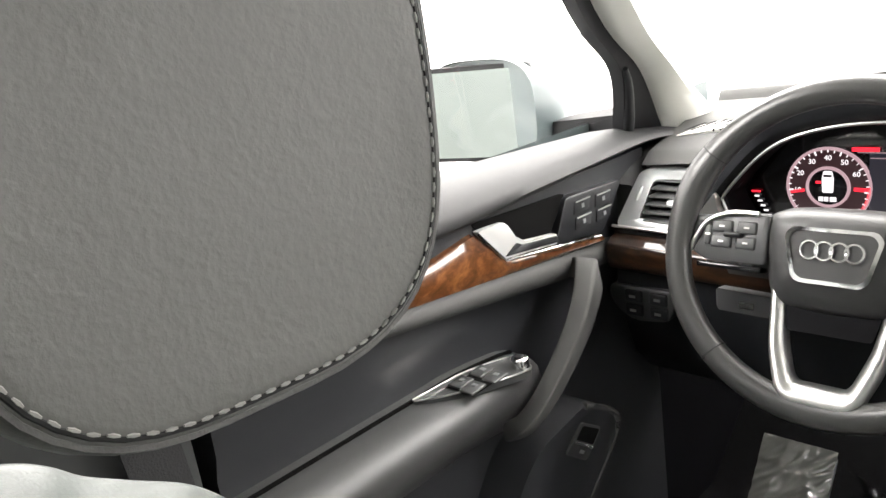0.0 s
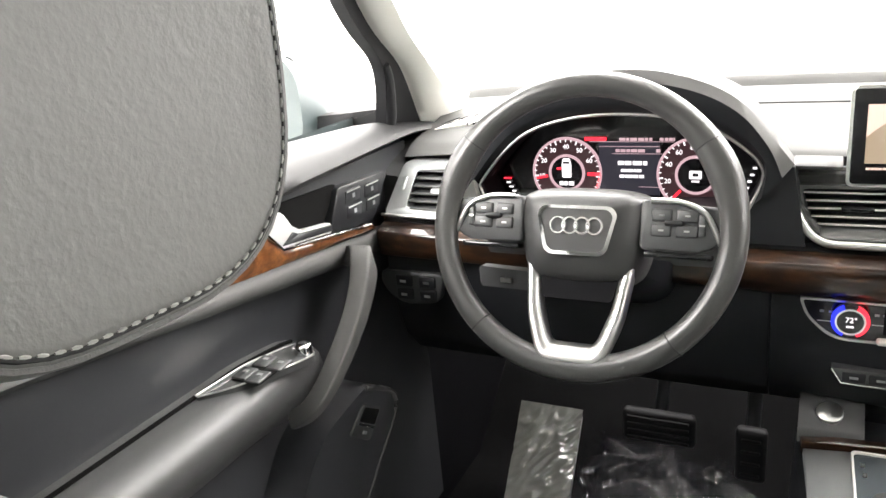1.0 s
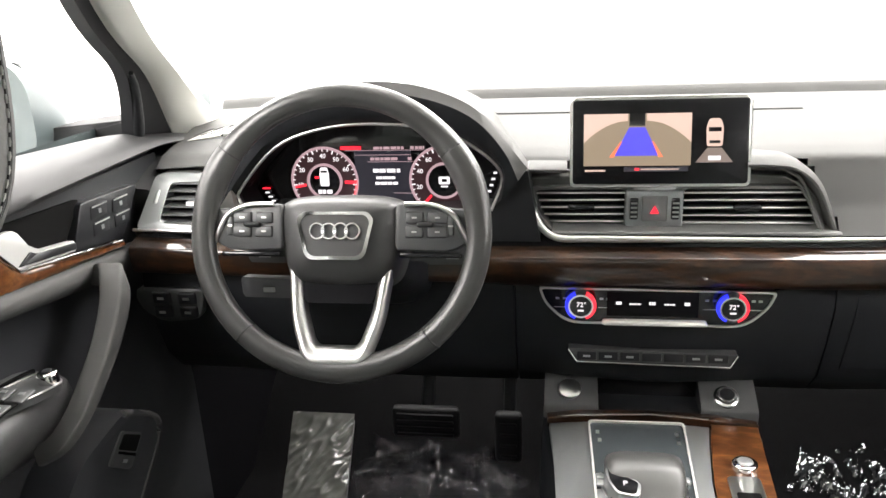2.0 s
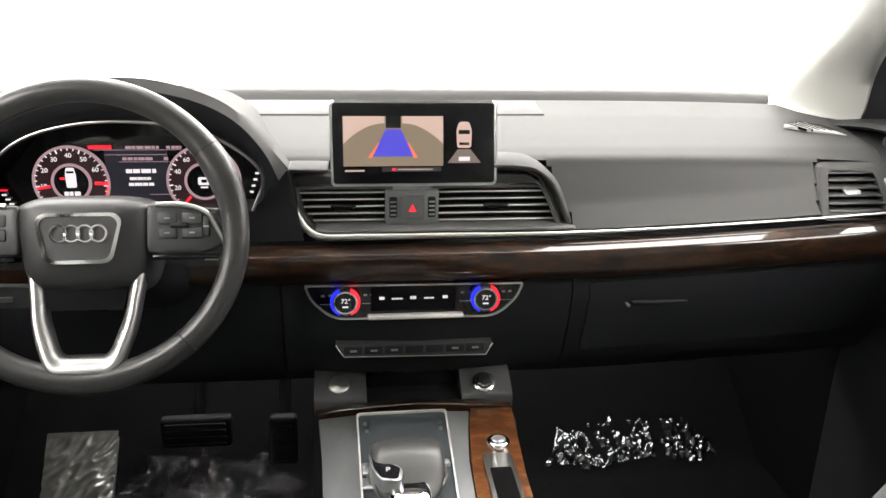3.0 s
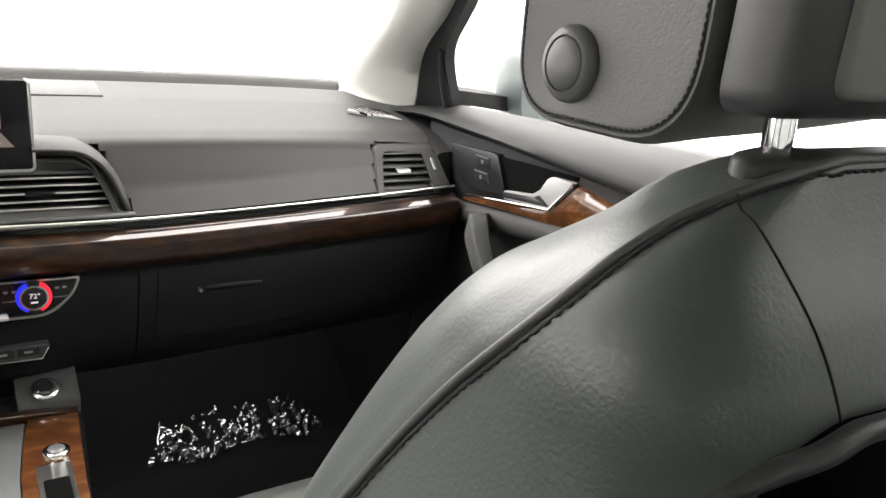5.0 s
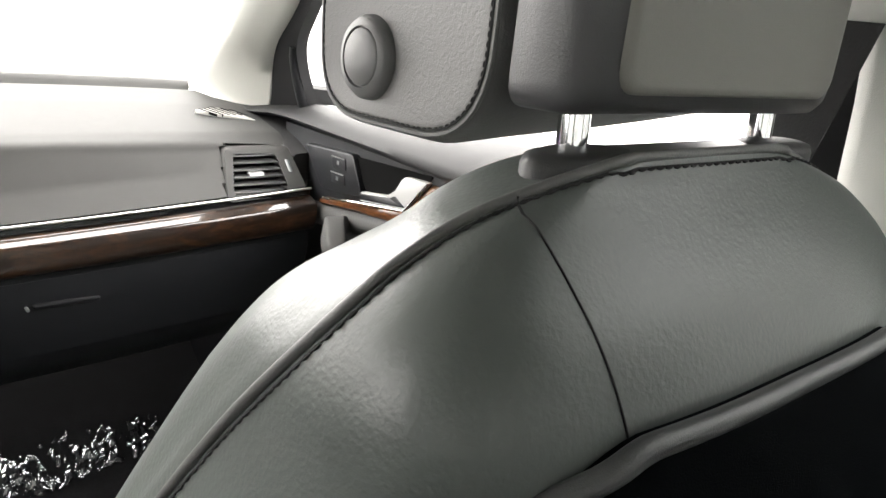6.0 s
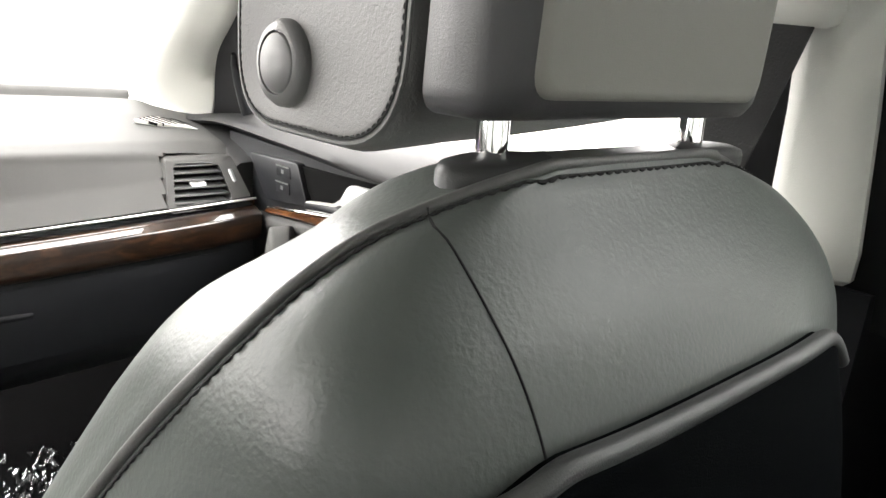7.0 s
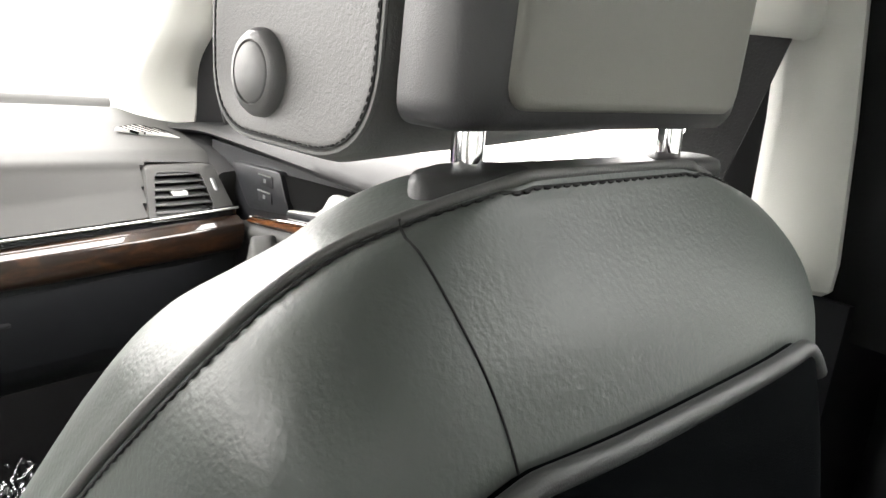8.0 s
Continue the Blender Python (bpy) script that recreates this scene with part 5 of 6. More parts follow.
tagged(part("floor_film", sheet(folded_sheet, 120, 40, 0.0006), FILM), "crumpled clear plastic film on the passenger footwell carpet", "plastic film")
tagged(part("floor_film", crinkle_sheet(-0.38, 0.285, 0.34, 0.16, 0.088, 8, 0.3, 0.016), FILM_DULL), "crumpled clear plastic film on the driver footwell carpet", "plastic film")
rest = thing("footrest", "driver's footrest wrapped in shiny crinkled plastic film", "footrest", (-0.60, 0.22, 0.10))
r_inv = Matrix.Translation((0.60, -0.22, -0.10))
RM = pose(-0.585, 0.21, 0.20, -40)
part("rest_body", box(-0.056, 0.056, 0.0, 0.03, -0.12, 0.062, 0.006, 2, RM), HARD_GREY, rest, "grey ribbed rest", True, r_inv)
def wrap(u, v):
    x, z = -0.062 + 0.124 * u, -0.125 + 0.192 * v
    q = Vector(((x + z) * 16, (x - z) * 48, 2.0))
    r = Vector(((x + z) * 40, (x - z) * 90, 5.0))
    return tuple(RM @ Vector((x, -0.004 - 0.0045 * (1 - 2 * abs(noise.noise(q))) - 0.0012 * noise.noise(r), z)))
WRAP = mat("crinkled clear film over grey", (0.17, 0.17, 0.155), rough=0.16, coat=1.0, vary=0.30, vary_scale=14, spec=1.0)
part("wrap", sheet(wrap, 40, 60, 0.001, (0, 0.8, -0.4)), WRAP, rest, "shiny crinkled film", True, r_inv)
for nm, x0, x1, z0, z1, lab in (("brake_pedal", -0.435, -0.310, 0.245, 0.305, "dark rubber brake pedal on its arm"), ("accelerator_pedal", -0.245, -0.195, 0.20, 0.30, "slim dark accelerator pedal")):
    pd = thing(nm, lab, "pedal", ((x0 + x1) / 2, 0.22, z1))
    p_inv = Matrix.Translation((-(x0 + x1) / 2, -0.22, -z1))
    part("pad", box(x0, x1, 0.19, 0.215, z0, z1, 0.008, 2), RUBBER, pd, "ribbed rubber pad", True, p_inv)
    for k in range(4):
        zz = z0 + (z1 - z0) * (k + 0.7) / 4.5
        part("rib", box(x0 + 0.01, x1 - 0.01, 0.186, 0.192, zz - 0.002, zz + 0.003, 0.001), RUBBER, pd, "", True, p_inv)
    part("arm", tube([((x0 + x1) / 2, 0.21, (z0 + z1) / 2), ((x0 + x1) / 2, 0.28, z1 + 0.06), ((x0 + x1) / 2, 0.36, z1 + 0.22), ((x0 + x1) / 2, 0.40, 0.60)], 0.012, 8), HARD_DARK, pd, "", True, p_inv)


# ---- front doors ----
def door(s):
    nm = "driver" if s < 0 else "passenger"
    dr = thing("door_1" if s < 0 else "door_2", "closed front door trim, grey over dark, with walnut strip and chrome handle", "door", (s * 0.80, -0.3, 0.2), kind="structure")
    inv = Matrix.Translation((-s * 0.80, 0.3, -0.2))

    def dp(name, bm, material, label="", parent=None, smooth=True):
        return part(name, bm, material, dr if parent is None else parent, label, smooth, inv if parent is None else None)

    def X(pts):
        return [(s * x, y, z) for x, y, z in pts]

    dz = -0.014 if s < 0 else 0.0
    prof = lambda y: 0.766 - 0.016 * max(0, -y - 0.1)
    grid = lambda y0, y1, n: [y0 + (y1 - y0) * i / n for i in range(n + 1)]
    # broad soft sill under the window
    rings = []
    for y in grid(0.205, -0.700, 30):
        zt = 0.8585 + dz + 0.052 * max(0.0, 0.06 - y) ** 0.9 - 0.02 * max(0.0, (y - 0.06) / 0.14)
        zl = 0.832 + dz + 0.022 * min(y, 0.12) - 0.012 * max(0.0, (y - 0.10) / 0.10)
        xin = 0.744 - 0.012 * max(0.0, -y) - 0.020 * max(0.0, (y - 0.02) / 0.18) ** 2
        rings.append(X([(0.83, y, zt - 0.004), (0.795, y, zt), (0.782, y, zt - 0.0015), (xin + 0.014, y, zl + 0.62 * (zt - zl)), (xin + 0.004, y, zl + 0.36 * (zt - zl)), (xin, y, zl + 0.15 * (zt - zl)), (xin + 0.003, y, zl + 0.002), (xin + 0.012, y, zl - 0.003), (0.80, y, zl - 0.008), (0.83, y, zl)]))
    dp("sill_trim", loft(rings), SILL, "matt grey soft sill under the window")
    # main panel, hollow between the grey band and the armrest
    rings = []
    for y in grid(0.100, -0.690, 24):
        x = prof(y)
        rings.append(X([(0.83, y, 0.822 + dz), (x, y, 0.822 + dz), (x, y, 0.735), (x + 0.004, y, 0.690), (x + 0.016, y, 0.660), (x + 0.014, y, 0.625), (x + 0.004, y, 0.52), (x - 0.004, y, 0.40), (x - 0.004, y, 0.12), (0.83, y, 0.12)]))
    dp("panel", loft(rings), DOOR_PANEL, "dark moulded door panel")
    # grey band below the walnut
    wood_b = lambda y: 0.7105 + 0.118 * (-y - 0.03) + dz
    rings = []
    for y in grid(0.030, -0.690, 28):
        x = prof(y)
        zt = wood_b(y) - 0.001
        zb = zt - 0.036 + 0.010 * max(0.0, -y - 0.15) / 0.3 - 0.05 * max(0.0, y + 0.03)
        rings.append(X([(x + 0.012, y, zt), (x - 0.010, y, zt), (x - 0.018, y, zt - 0.007), (x - 0.019, y, (zt + zb) / 2), (x - 0.012, y, zb + 0.003), (x - 0.004, y, zb), (x + 0.014, y, zb - 0.002)]))
    dp("grey_band", loft(rings), SOFT, "grey band below the walnut")
    # walnut strip: thin under the handle, broad behind it
    rings = []
    for y in grid(-0.045, -0.675, 42):
        x = prof(y)
        zb = wood_b(y)
        k = min(1.0, max(0.0, (-y - 0.266) / 0.046))
        zt = (zb + 0.012 + 0.05 * max(0.0, -y - 0.067)) * (1 - k) + (0.8075 + dz - 0.13 * max(0.0, -y - 0.312) + 0.10 * max(0.0, -y - 0.40)) * k
        rings.append(X([(x + 0.01, y, zb), (x - 0.010, y, zb), (x - 0.015, y, zb + (zt - zb) * 0.35), (x - 0.014, y, zb + (zt - zb) * 0.70), (x - 0.008, y, zt - 0.002), (x - 0.002, y, zt), (x + 0.01, y, zt)]))
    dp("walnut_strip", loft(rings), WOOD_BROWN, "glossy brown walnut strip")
    # dark recess behind the handle
    rec = [(y, z + dz) for y, z in rounded([(-0.118, 0.806), (-0.312, 0.818), (-0.262, 0.772), (-0.168, 0.752)], 0.008, 3)]
    SM = Matrix(((0, s, 0, 0), (1, 0, 0, 0), (0, 0, 1, 0), (0, 0, 0, 1)))
    dp("handle_recess", slab(rec, 0.760, 0.775, SM), SLOT, "black recess behind the handle")
    SM = Matrix(((0, s, 0, 0), (1, 0, 0, 0), (0, 0, 1, dz), (0, 0, 0, 1)))
    # lock and memory switch panel
    SM = SM @ Matrix.Translation((0, 0, -0.009 if s < 0 else 0.0))
    lk = dp("lock_panel", slab(rounded([(0.012, 0.802), (-0.128, 0.811), (-0.160, 0.752), (-0.045, 0.738)], 0.008, 4), 0.752, 0.775, SM, 0.002), HARD_DARK, "dark lock switch panel")
    for (by, bz) in (((-0.040, 0.787), (-0.040, 0.765), (-0.092, 0.791), (-0.092, 0.768)) if s < 0 else ((-0.092, 0.791), (-0.092, 0.766))):
        dp("switch", slab(rounded([(by + 0.020, bz + 0.009), (by - 0.018, bz + 0.010), (by - 0.022, bz - 0.008), (by + 0.016, bz - 0.009)], 0.002), 0.7505, 0.76, SM, 0.001), HARD_DARK, parent=lk)
        dp("switch_line", slab([(by + 0.019, bz + 0.0085), (by - 0.016, bz + 0.0095), (by - 0.016, bz + 0.0075), (by + 0.019, bz + 0.0065)], 0.7498, 0.752, SM), SILVER, parent=lk, smooth=False)
        dp("switch_mark", slab([(by + 0.003, bz - 0.003), (by - 0.003, bz - 0.003), (by - 0.003, bz + 0.003), (by + 0.003, bz + 0.003)], 0.7498, 0.752, SM), SILVER_GREY, parent=lk, smooth=False)
    SM = SM @ Matrix.Translation((0, 0, 0.009 if s < 0 else 0.0))
    # chrome handle: a tilted plate running out into a slim bar
    bar_ = [(-0.262, 0.808), (-0.314, 0.811), (-0.273, 0.7625), (-0.160, 0.7475), (-0.160, 0.7615), (-0.238, 0.7735)]
    h = dp("inner_handle", slab(rounded(bar_, [0.006, 0.003, 0.004, 0.003, 0.003, 0.012], 4), 0.748, 0.757, SM, 0.002), HANDLE, "satin chrome inner handle")
    dp("handle_bar", slab(rounded([(-0.270, 0.7650), (-0.160, 0.7495), (-0.160, 0.7590), (-0.236, 0.7705), (-0.246, 0.7760)], 0.002, 3), 0.7465, 0.75, SM, 0.001), HARD_DARK, "dark inlay of the handle bar", parent=h)
    dp("handle_line", tube([(s * 0.7455, -0.062, 0.7285 + dz), (s * 0.7450, -0.16, 0.7445 + dz), (s * 0.7445, -0.273, 0.7615 + dz), (s * 0.7450, -0.316, 0.8085 + dz)], 0.0017, 6), CHROME, "chrome line", parent=h)
    # grab handle: a flat-faced bar that narrows downwards
    gp = smooth_path([(0.752, -0.118, 0.692), (0.722, -0.140, 0.704), (0.702, -0.163, 0.702), (0.690, -0.190, 0.682), (0.686, -0.222, 0.652), (0.686, -0.258, 0.622), (0.690, -0.296, 0.590), (0.704, -0.322, 0.564), (0.728, -0.332, 0.550)], 5)
    rings = []
    for i, p in enumerate(gp):
        t = (gp[min(i + 1, len(gp) - 1)] - gp[max(i - 1, 0)]).normalized()
        f = i / (len(gp) - 1)
        wd = (0.0165 - 0.010 * max(0.0, (f - 0.25) / 0.75) ** 0.8) * (0.8 + 0.2 * min(1.0, f * 5))
        dep = 0.016 - 0.004 * f
        a = Vector((1, 0, 0)).cross(t).normalized()
        b = t.cross(a).normalized()
        sec = rounded([(-wd, -dep), (wd, -dep), (wd, dep), (-wd, dep)], 0.35 * min(wd, dep), 3)
        rings.append([(s * (p.x + a.x * u + b.x * w), p.y + a.y * u + b.y * w, p.z + dz * 0.8 + a.z * u + b.z * w) for u, w in sec])
    dp("grab_handle", loft(rings), SOFT, "grey grab handle")
    # armrest with its rolled edge
    rings = []
    for y in grid(-0.262, -0.690, 20):
        f = min(1.0, max(0.0, (-y - 0.262) / 0.12)) ** 0.6
        z = 0.612 + 0.019 * f + 0.02 * max(0.0, -y - 0.42)
        x = prof(y) - 0.004
        wd = 0.040 + 0.022 * f
        rings.append(X([(x + 0.03, y, z + 0.001), (x, y, z), (x - 0.4 * wd, y, z), (x - wd + 0.014, y, z - 0.003), (x - wd + 0.004, y, z - 0.010), (x - wd, y, z - 0.024), (x - wd + 0.006, y, z - 0.045), (x - 0.5 * wd, y, z - 0.078), (x, y, z - 0.105), (x + 0.03, y, z - 0.108)]))
    dp("armrest", loft(rings), DOOR_SOFT, "padded grey armrest")
    crease_ = X([(prof(y) - 0.003, y, 0.613 + 0.019 * min(1.0, max(0.0, (-y - 0.262) / 0.12)) ** 0.6 + 0.02 * max(0.0, -y - 0.42)) for y in grid(-0.27, -0.675, 20)])
    dp("armrest_joint", tube(crease_, 0.0028, 6), SLOT, "dark joint along the armrest")
    if s < 0:
        def on(y, w):
            return Vector((-0.7565 + w, y, 0.6315 + 0.002 - 0.019 * max(0.0, (y + 0.382) / 0.12) ** 1.3))
        rings, rim = [], []
        for i in range(21):
            y = -0.288 - 0.165 * i / 20
            f = i / 20
            w0 = 0.004 + 0.012 * (1 - f)
            w1 = w0 + 0.052 * max(0.02, math.sin(math.pi * min(1.0, 0.30 + 0.70 * f))) ** 0.7 * min(1.0, 0.5 + 4 * f)
            a, b = on(y, w0), on(y, w1)
            rings.append([tuple(a), tuple(a + Vector((0, 0, 0.004))), tuple(b + Vector((0, 0, 0.003))), tuple(b - Vector((0, 0, 0.006)))])
            rim.append((a + Vector((0, 0, 0.0042)), b + Vector((0, 0, 0.0034))))
        sp = dp("window_switch_panel", loft(rings), COLLAR, "grey window switch panel")
        dp("panel_line", tube([tuple(a) for a, b in rim] + [tuple(b) for a, b in rim[::-1]], 0.0011, 6, True), SILVER, "silver edge line", parent=sp)
        dp("panel_strip", loft([[tuple(a + Vector((e * 0.001, 0, 0.0006))) , tuple(a + Vector((0.009 * w + 0.001, 0, 0.0008))), tuple(a + Vector((0.009 * w + 0.001, 0, -0.002))), tuple(a + Vector((0.001, 0, -0.002)))] for (a, b), w, e in zip(rim[7:], [0.4, 0.8] + [1.0] * 9 + [0.8, 0.5, 0.2], [1] * 14)]), SILVER, "satin silver inlay", parent=sp)
        dp("switch_well", loft([[tuple(on(y, 0.021) + Vector((0, 0, 0.0042))), tuple(on(y, 0.021) + Vector((0, 0, 0.0050))), tuple(on(y, 0.060) + Vector((0, 0, 0.0044))), tuple(on(y, 0.060) + Vector((0, 0, 0.0036)))] for y in (-0.350, -0.378, -0.412)]), SLOT, "black switch well", parent=sp)
        for yy, ww in ((-0.362, 0.029), (-0.365, 0.053), (-0.397, 0.028), (-0.400, 0.050)):
            c = on(yy, ww)
            dp("window_switch", box(-0.0105, 0.0105, -0.0125, 0.0125, 0.0, 0.0034, 0.0015, 2, pose(c.x, c.y, c.z + 0.0045, 3, 0, 0)), COLLAR, parent=sp)
            dp("switch_mark", box(-0.0035, 0.0035, 0.001, 0.006, 0.0032, 0.0040, 0, 2, pose(c.x, c.y, c.z + 0.0047, 3, 0, 0)), SILVER_GREY, parent=sp, smooth=False)
        c = on(-0.316, 0.052)
        k = dp("mirror_knob", disc(0.0115, -0.018, -0.001, pose(c.x, c.y, c.z, -90), 24, 0.003), CHROME, "round silver mirror knob", parent=sp)
        dp("knob_cap", disc(0.0060, -0.0195, -0.017, pose(c.x, c.y, c.z, -90), 20, 0.001), HARD_DARK, "dark knob cap", parent=sp)
    # low speaker panel with a raked front edge, over the door pocket
    face_ = [(-0.188, 0.522), (-0.112, 0.458), (-0.285, 0.300), (-0.50, 0.300), (-0.395, 0.42), (-0.315, 0.505)]
    pk = dp("door_pocket", slab(rounded([(y, z + 0.014) for y, z in face_], [0.03, 0.03, 0.01, 0.02, 0.06, 0.04], 5), 0.700, 0.80, SM, 0.012, seg=4), DOOR_PANEL, "dark lower door panel")
    # The light caught by this ridge is painted as a paler edge strip.
    dp("panel_edge", tube(smooth_path(X([(0.706, -0.196, 0.528 + dz), (0.7045, -0.122, 0.470 + dz), (0.7045, -0.20, 0.396 + dz), (0.705, -0.29, 0.315 + dz)]), 6), 0.006, 8), SOFT, "front edge of the lower panel, paler for its highlight", parent=pk)
    rings = [X([(prof(y) + 0.02, y, 0.44), (0.715, y, 0.42), (0.705, y, 0.39), (0.71, y, 0.16), (prof(y) + 0.02, y, 0.14)]) for y in grid(-0.33, -0.688, 4)]
    dp("map_pocket", loft(rings), DOOR_PANEL, "dark map pocket")
    if s < 0:
        dp("release_switch", slab(rounded([(-0.172, 0.472), (-0.215, 0.501), (-0.256, 0.474), (-0.213, 0.440)], 0.006, 4), 0.6975, 0.71, Matrix(((0, s, 0, 0), (1, 0, 0, 0), (0, 0, 1, 0), (0, 0, 0, 1))), 0.0015), COLLAR, "dark release switch", parent=pk)
        SW = Matrix(((0, s, 0, 0), (1, 0, 0, 0), (0, 0, 1, 0), (0, 0, 0, 1)))
        dp("switch_hollow", slab(rounded([(-0.178, 0.472), (-0.213, 0.495), (-0.231, 0.483), (-0.196, 0.457)], 0.003, 3), 0.6965, 0.70, SW), SLOT, parent=pk)
        dp("switch_bar", slab([(-0.198, 0.456), (-0.233, 0.482), (-0.236, 0.480), (-0.201, 0.453)], 0.6955, 0.70, SW), CHROME, parent=pk)
        dp("switch_mark", slab([(-0.216, 0.458), (-0.224, 0.464), (-0.228, 0.461), (-0.220, 0.455)], 0.6965, 0.70, SW), SILVER_GREY, parent=pk, smooth=False)
    return dr


door(-1)
door(1)

# ---- door mirrors ----
def door_mirror(s):
    up = 0.020 if s > 0 else 0.0
    mr = thing("door_mirror", "grey-blue painted door mirror outside the window", "mirror", (s * 0.86, 0.10, 0.86), group="door mirrors")
    inv = Matrix.Translation((-s * 0.86, -0.10, -0.86 + up))
    rings = []
    for y, k, z in ((0.055, 0.97, 0.0), (0.045, 1.0, 0.0), (0.085, 1.0, 0.0), (0.135, 0.93, 0.0), (0.18, 0.76, -0.004), (0.205, 0.5, -0.006), (0.215, 0.2, -0.006)):
        rings.append([(s * (1.045 + 0.122 * k * math.copysign(abs(math.cos(q)) ** 0.6, math.cos(q))), y, 0.877 + z + 0.090 * k * math.copysign(abs(math.sin(q)) ** 0.6, math.sin(q))) for q in (2 * math.pi * j / 32 for j in range(32))])
    part("housing", loft(rings), CARPAINT, mr, "grey-blue painted shell", True, inv)
    poly = rounded([(-0.106, -0.074), (0.104, -0.076), (0.108, 0.074), (-0.100, 0.078)], 0.02, 5)
    FM = pose(s * 1.052, 0.046, 0.874, 0, 0, -s * 15)
    part("bezel", slab([(x * 1.07, z * 1.10) for x, z in poly], -0.008, 0.010, FM), RUBBER, mr, "black bezel", True, inv)
    part("mirror_glass", slab(poly, -0.0105, -0.004, FM), MIRROR, mr, "mirror glass", True, inv)
    part("foot", loft([[(s * 0.80, 0.08, 0.838), (s * 0.80, 0.19, 0.838), (s * 0.80, 0.19, 0.862), (s * 0.80, 0.08, 0.862)], [(s * 0.93, 0.09, 0.822), (s * 0.93, 0.17, 0.822), (s * 0.93, 0.17, 0.85), (s * 0.93, 0.09, 0.85)]]), RUBBER, mr, "black foot", True, inv)
    return mr


door_mirror(-1)
door_mirror(1)

# ---- middle pillars, belts, rear door edge ----
for s, nm in ((-1, "left"), (1, "right")):
    rings = []
    for z, y0, y1, x in ((0.872, -0.838, -0.904, 0.735), (0.878, -0.836, -0.911, 0.728), (0.90, -0.836, -0.912, 0.726), (1.0, -0.834, -0.902, 0.722), (1.1, -0.832, -0.893, 0.705), (1.2, -0.832, -0.888, 0.685), (1.30, -0.832, -0.888, 0.655)):
        rings.append([(s * (x + 0.05), y0 + 0.005, z), (s * (x + 0.012), y0, z), (s * x, y0 - 0.016, z), (s * x, y1 + 0.012, z), (s * (x + 0.006), y1, z), (s * (x + 0.017), y1 + 0.001, z), (s * (x + 0.05), y1 + 0.012, z)])
    setting("middle_pillar_" + nm, loft(rings), PILLAR, "pale grey plastic middle pillar trim", "pillar")
    # One trim on both sides; the right one's shade is a darker colour.
    setting("middle_pillar_base_" + nm, loft([[(s * 0.82, -0.708, z), (s * x, -0.714, z), (s * x, -0.925, z), (s * 0.82, -0.95, z)] for z, x in ((0.10, 0.757), (0.5, 0.752), (0.87, 0.744))]), COLLAR if s < 0 else SOFT_DARK, "lower middle pillar trim, right side darkened for shade", "pillar")
    setting("rear_window_frame_" + nm, loft([[(s * (x + 0.003), -0.880, z), (s * x, -0.985, z), (s * 0.83, -0.985, z), (s * 0.83, -0.880, z)] for z, x in ((0.84, 0.752), (0.875, 0.747), (0.90, 0.741), (1.0, 0.737), (1.1, 0.720), (1.2, 0.700), (1.30, 0.670))]), RUBBER, "black rear door window frame and seal", "window frame")
    setting("window_channel_" + nm, loft([[(s * 0.80, -0.77, z), (s * x, -0.775, z), (s * x, -0.86, z), (s * 0.80, -0.86, z)] for z, x in ((0.86, 0.765), (1.0, 0.745), (1.29, 0.67))]), RUBBER, "black rear channel of the front window", "window frame")
    b = part("seat_belt", loft([[(s * x, y - 0.024, z), (s * (x - 0.001), y + 0.024, z), (s * (x + 0.001), y + 0.024, z), (s * (x + 0.002), y - 0.024, z)] for x, y, z in ((0.700, -0.835, 1.08), (0.705, -0.812, 1.0), (0.712, -0.790, 0.93), (0.722, -0.76, 0.80), (0.740, -0.74, 0.55), (0.750, -0.73, 0.20))]), BELT)
    tagged(b, "dark webbing seat belt hanging from the middle pillar", "seat belt", "seat belts")
    g = part("belt_anchor", box(min(s * 0.690, s * 0.735), max(s * 0.690, s * 0.735), -0.870, -0.800, 1.060, 1.10, 0.012), PILLAR)
    tagged(g, "pale plastic belt guide on the middle pillar", "belt guide", "belt guides")
rd = thing("door_3", "dark closed rear door trim with a speaker ring", "door", (0.80, -1.3, 0.2), kind="structure")
inv = Matrix.Translation((-0.80, 1.3, -0.2))
part("panel", loft([[(0.84, y, 0.10), (x, y, 0.12), (x, y, 0.78), (x - 0.012, y, 0.82), (x + 0.01, y, 0.86), (0.84, y, 0.86)] for y, x in ((-0.955, 0.775), (-0.985, 0.748), (-1.10, 0.740), (-1.5, 0.74), (-1.95, 0.75))]), SOFT_DARK, rd, "dark moulded panel", True, inv)
part("recess_rim", tube([(0.737, -1.075 + 0.045 * math.cos(q), 0.762 + 0.050 * math.sin(q)) for q in (2 * math.pi * i / 24 for i in range(24))], 0.003, 6, True, up=(1, 0, 0)), MATT_BLACK, rd, "dark oval recess rim", True, inv)


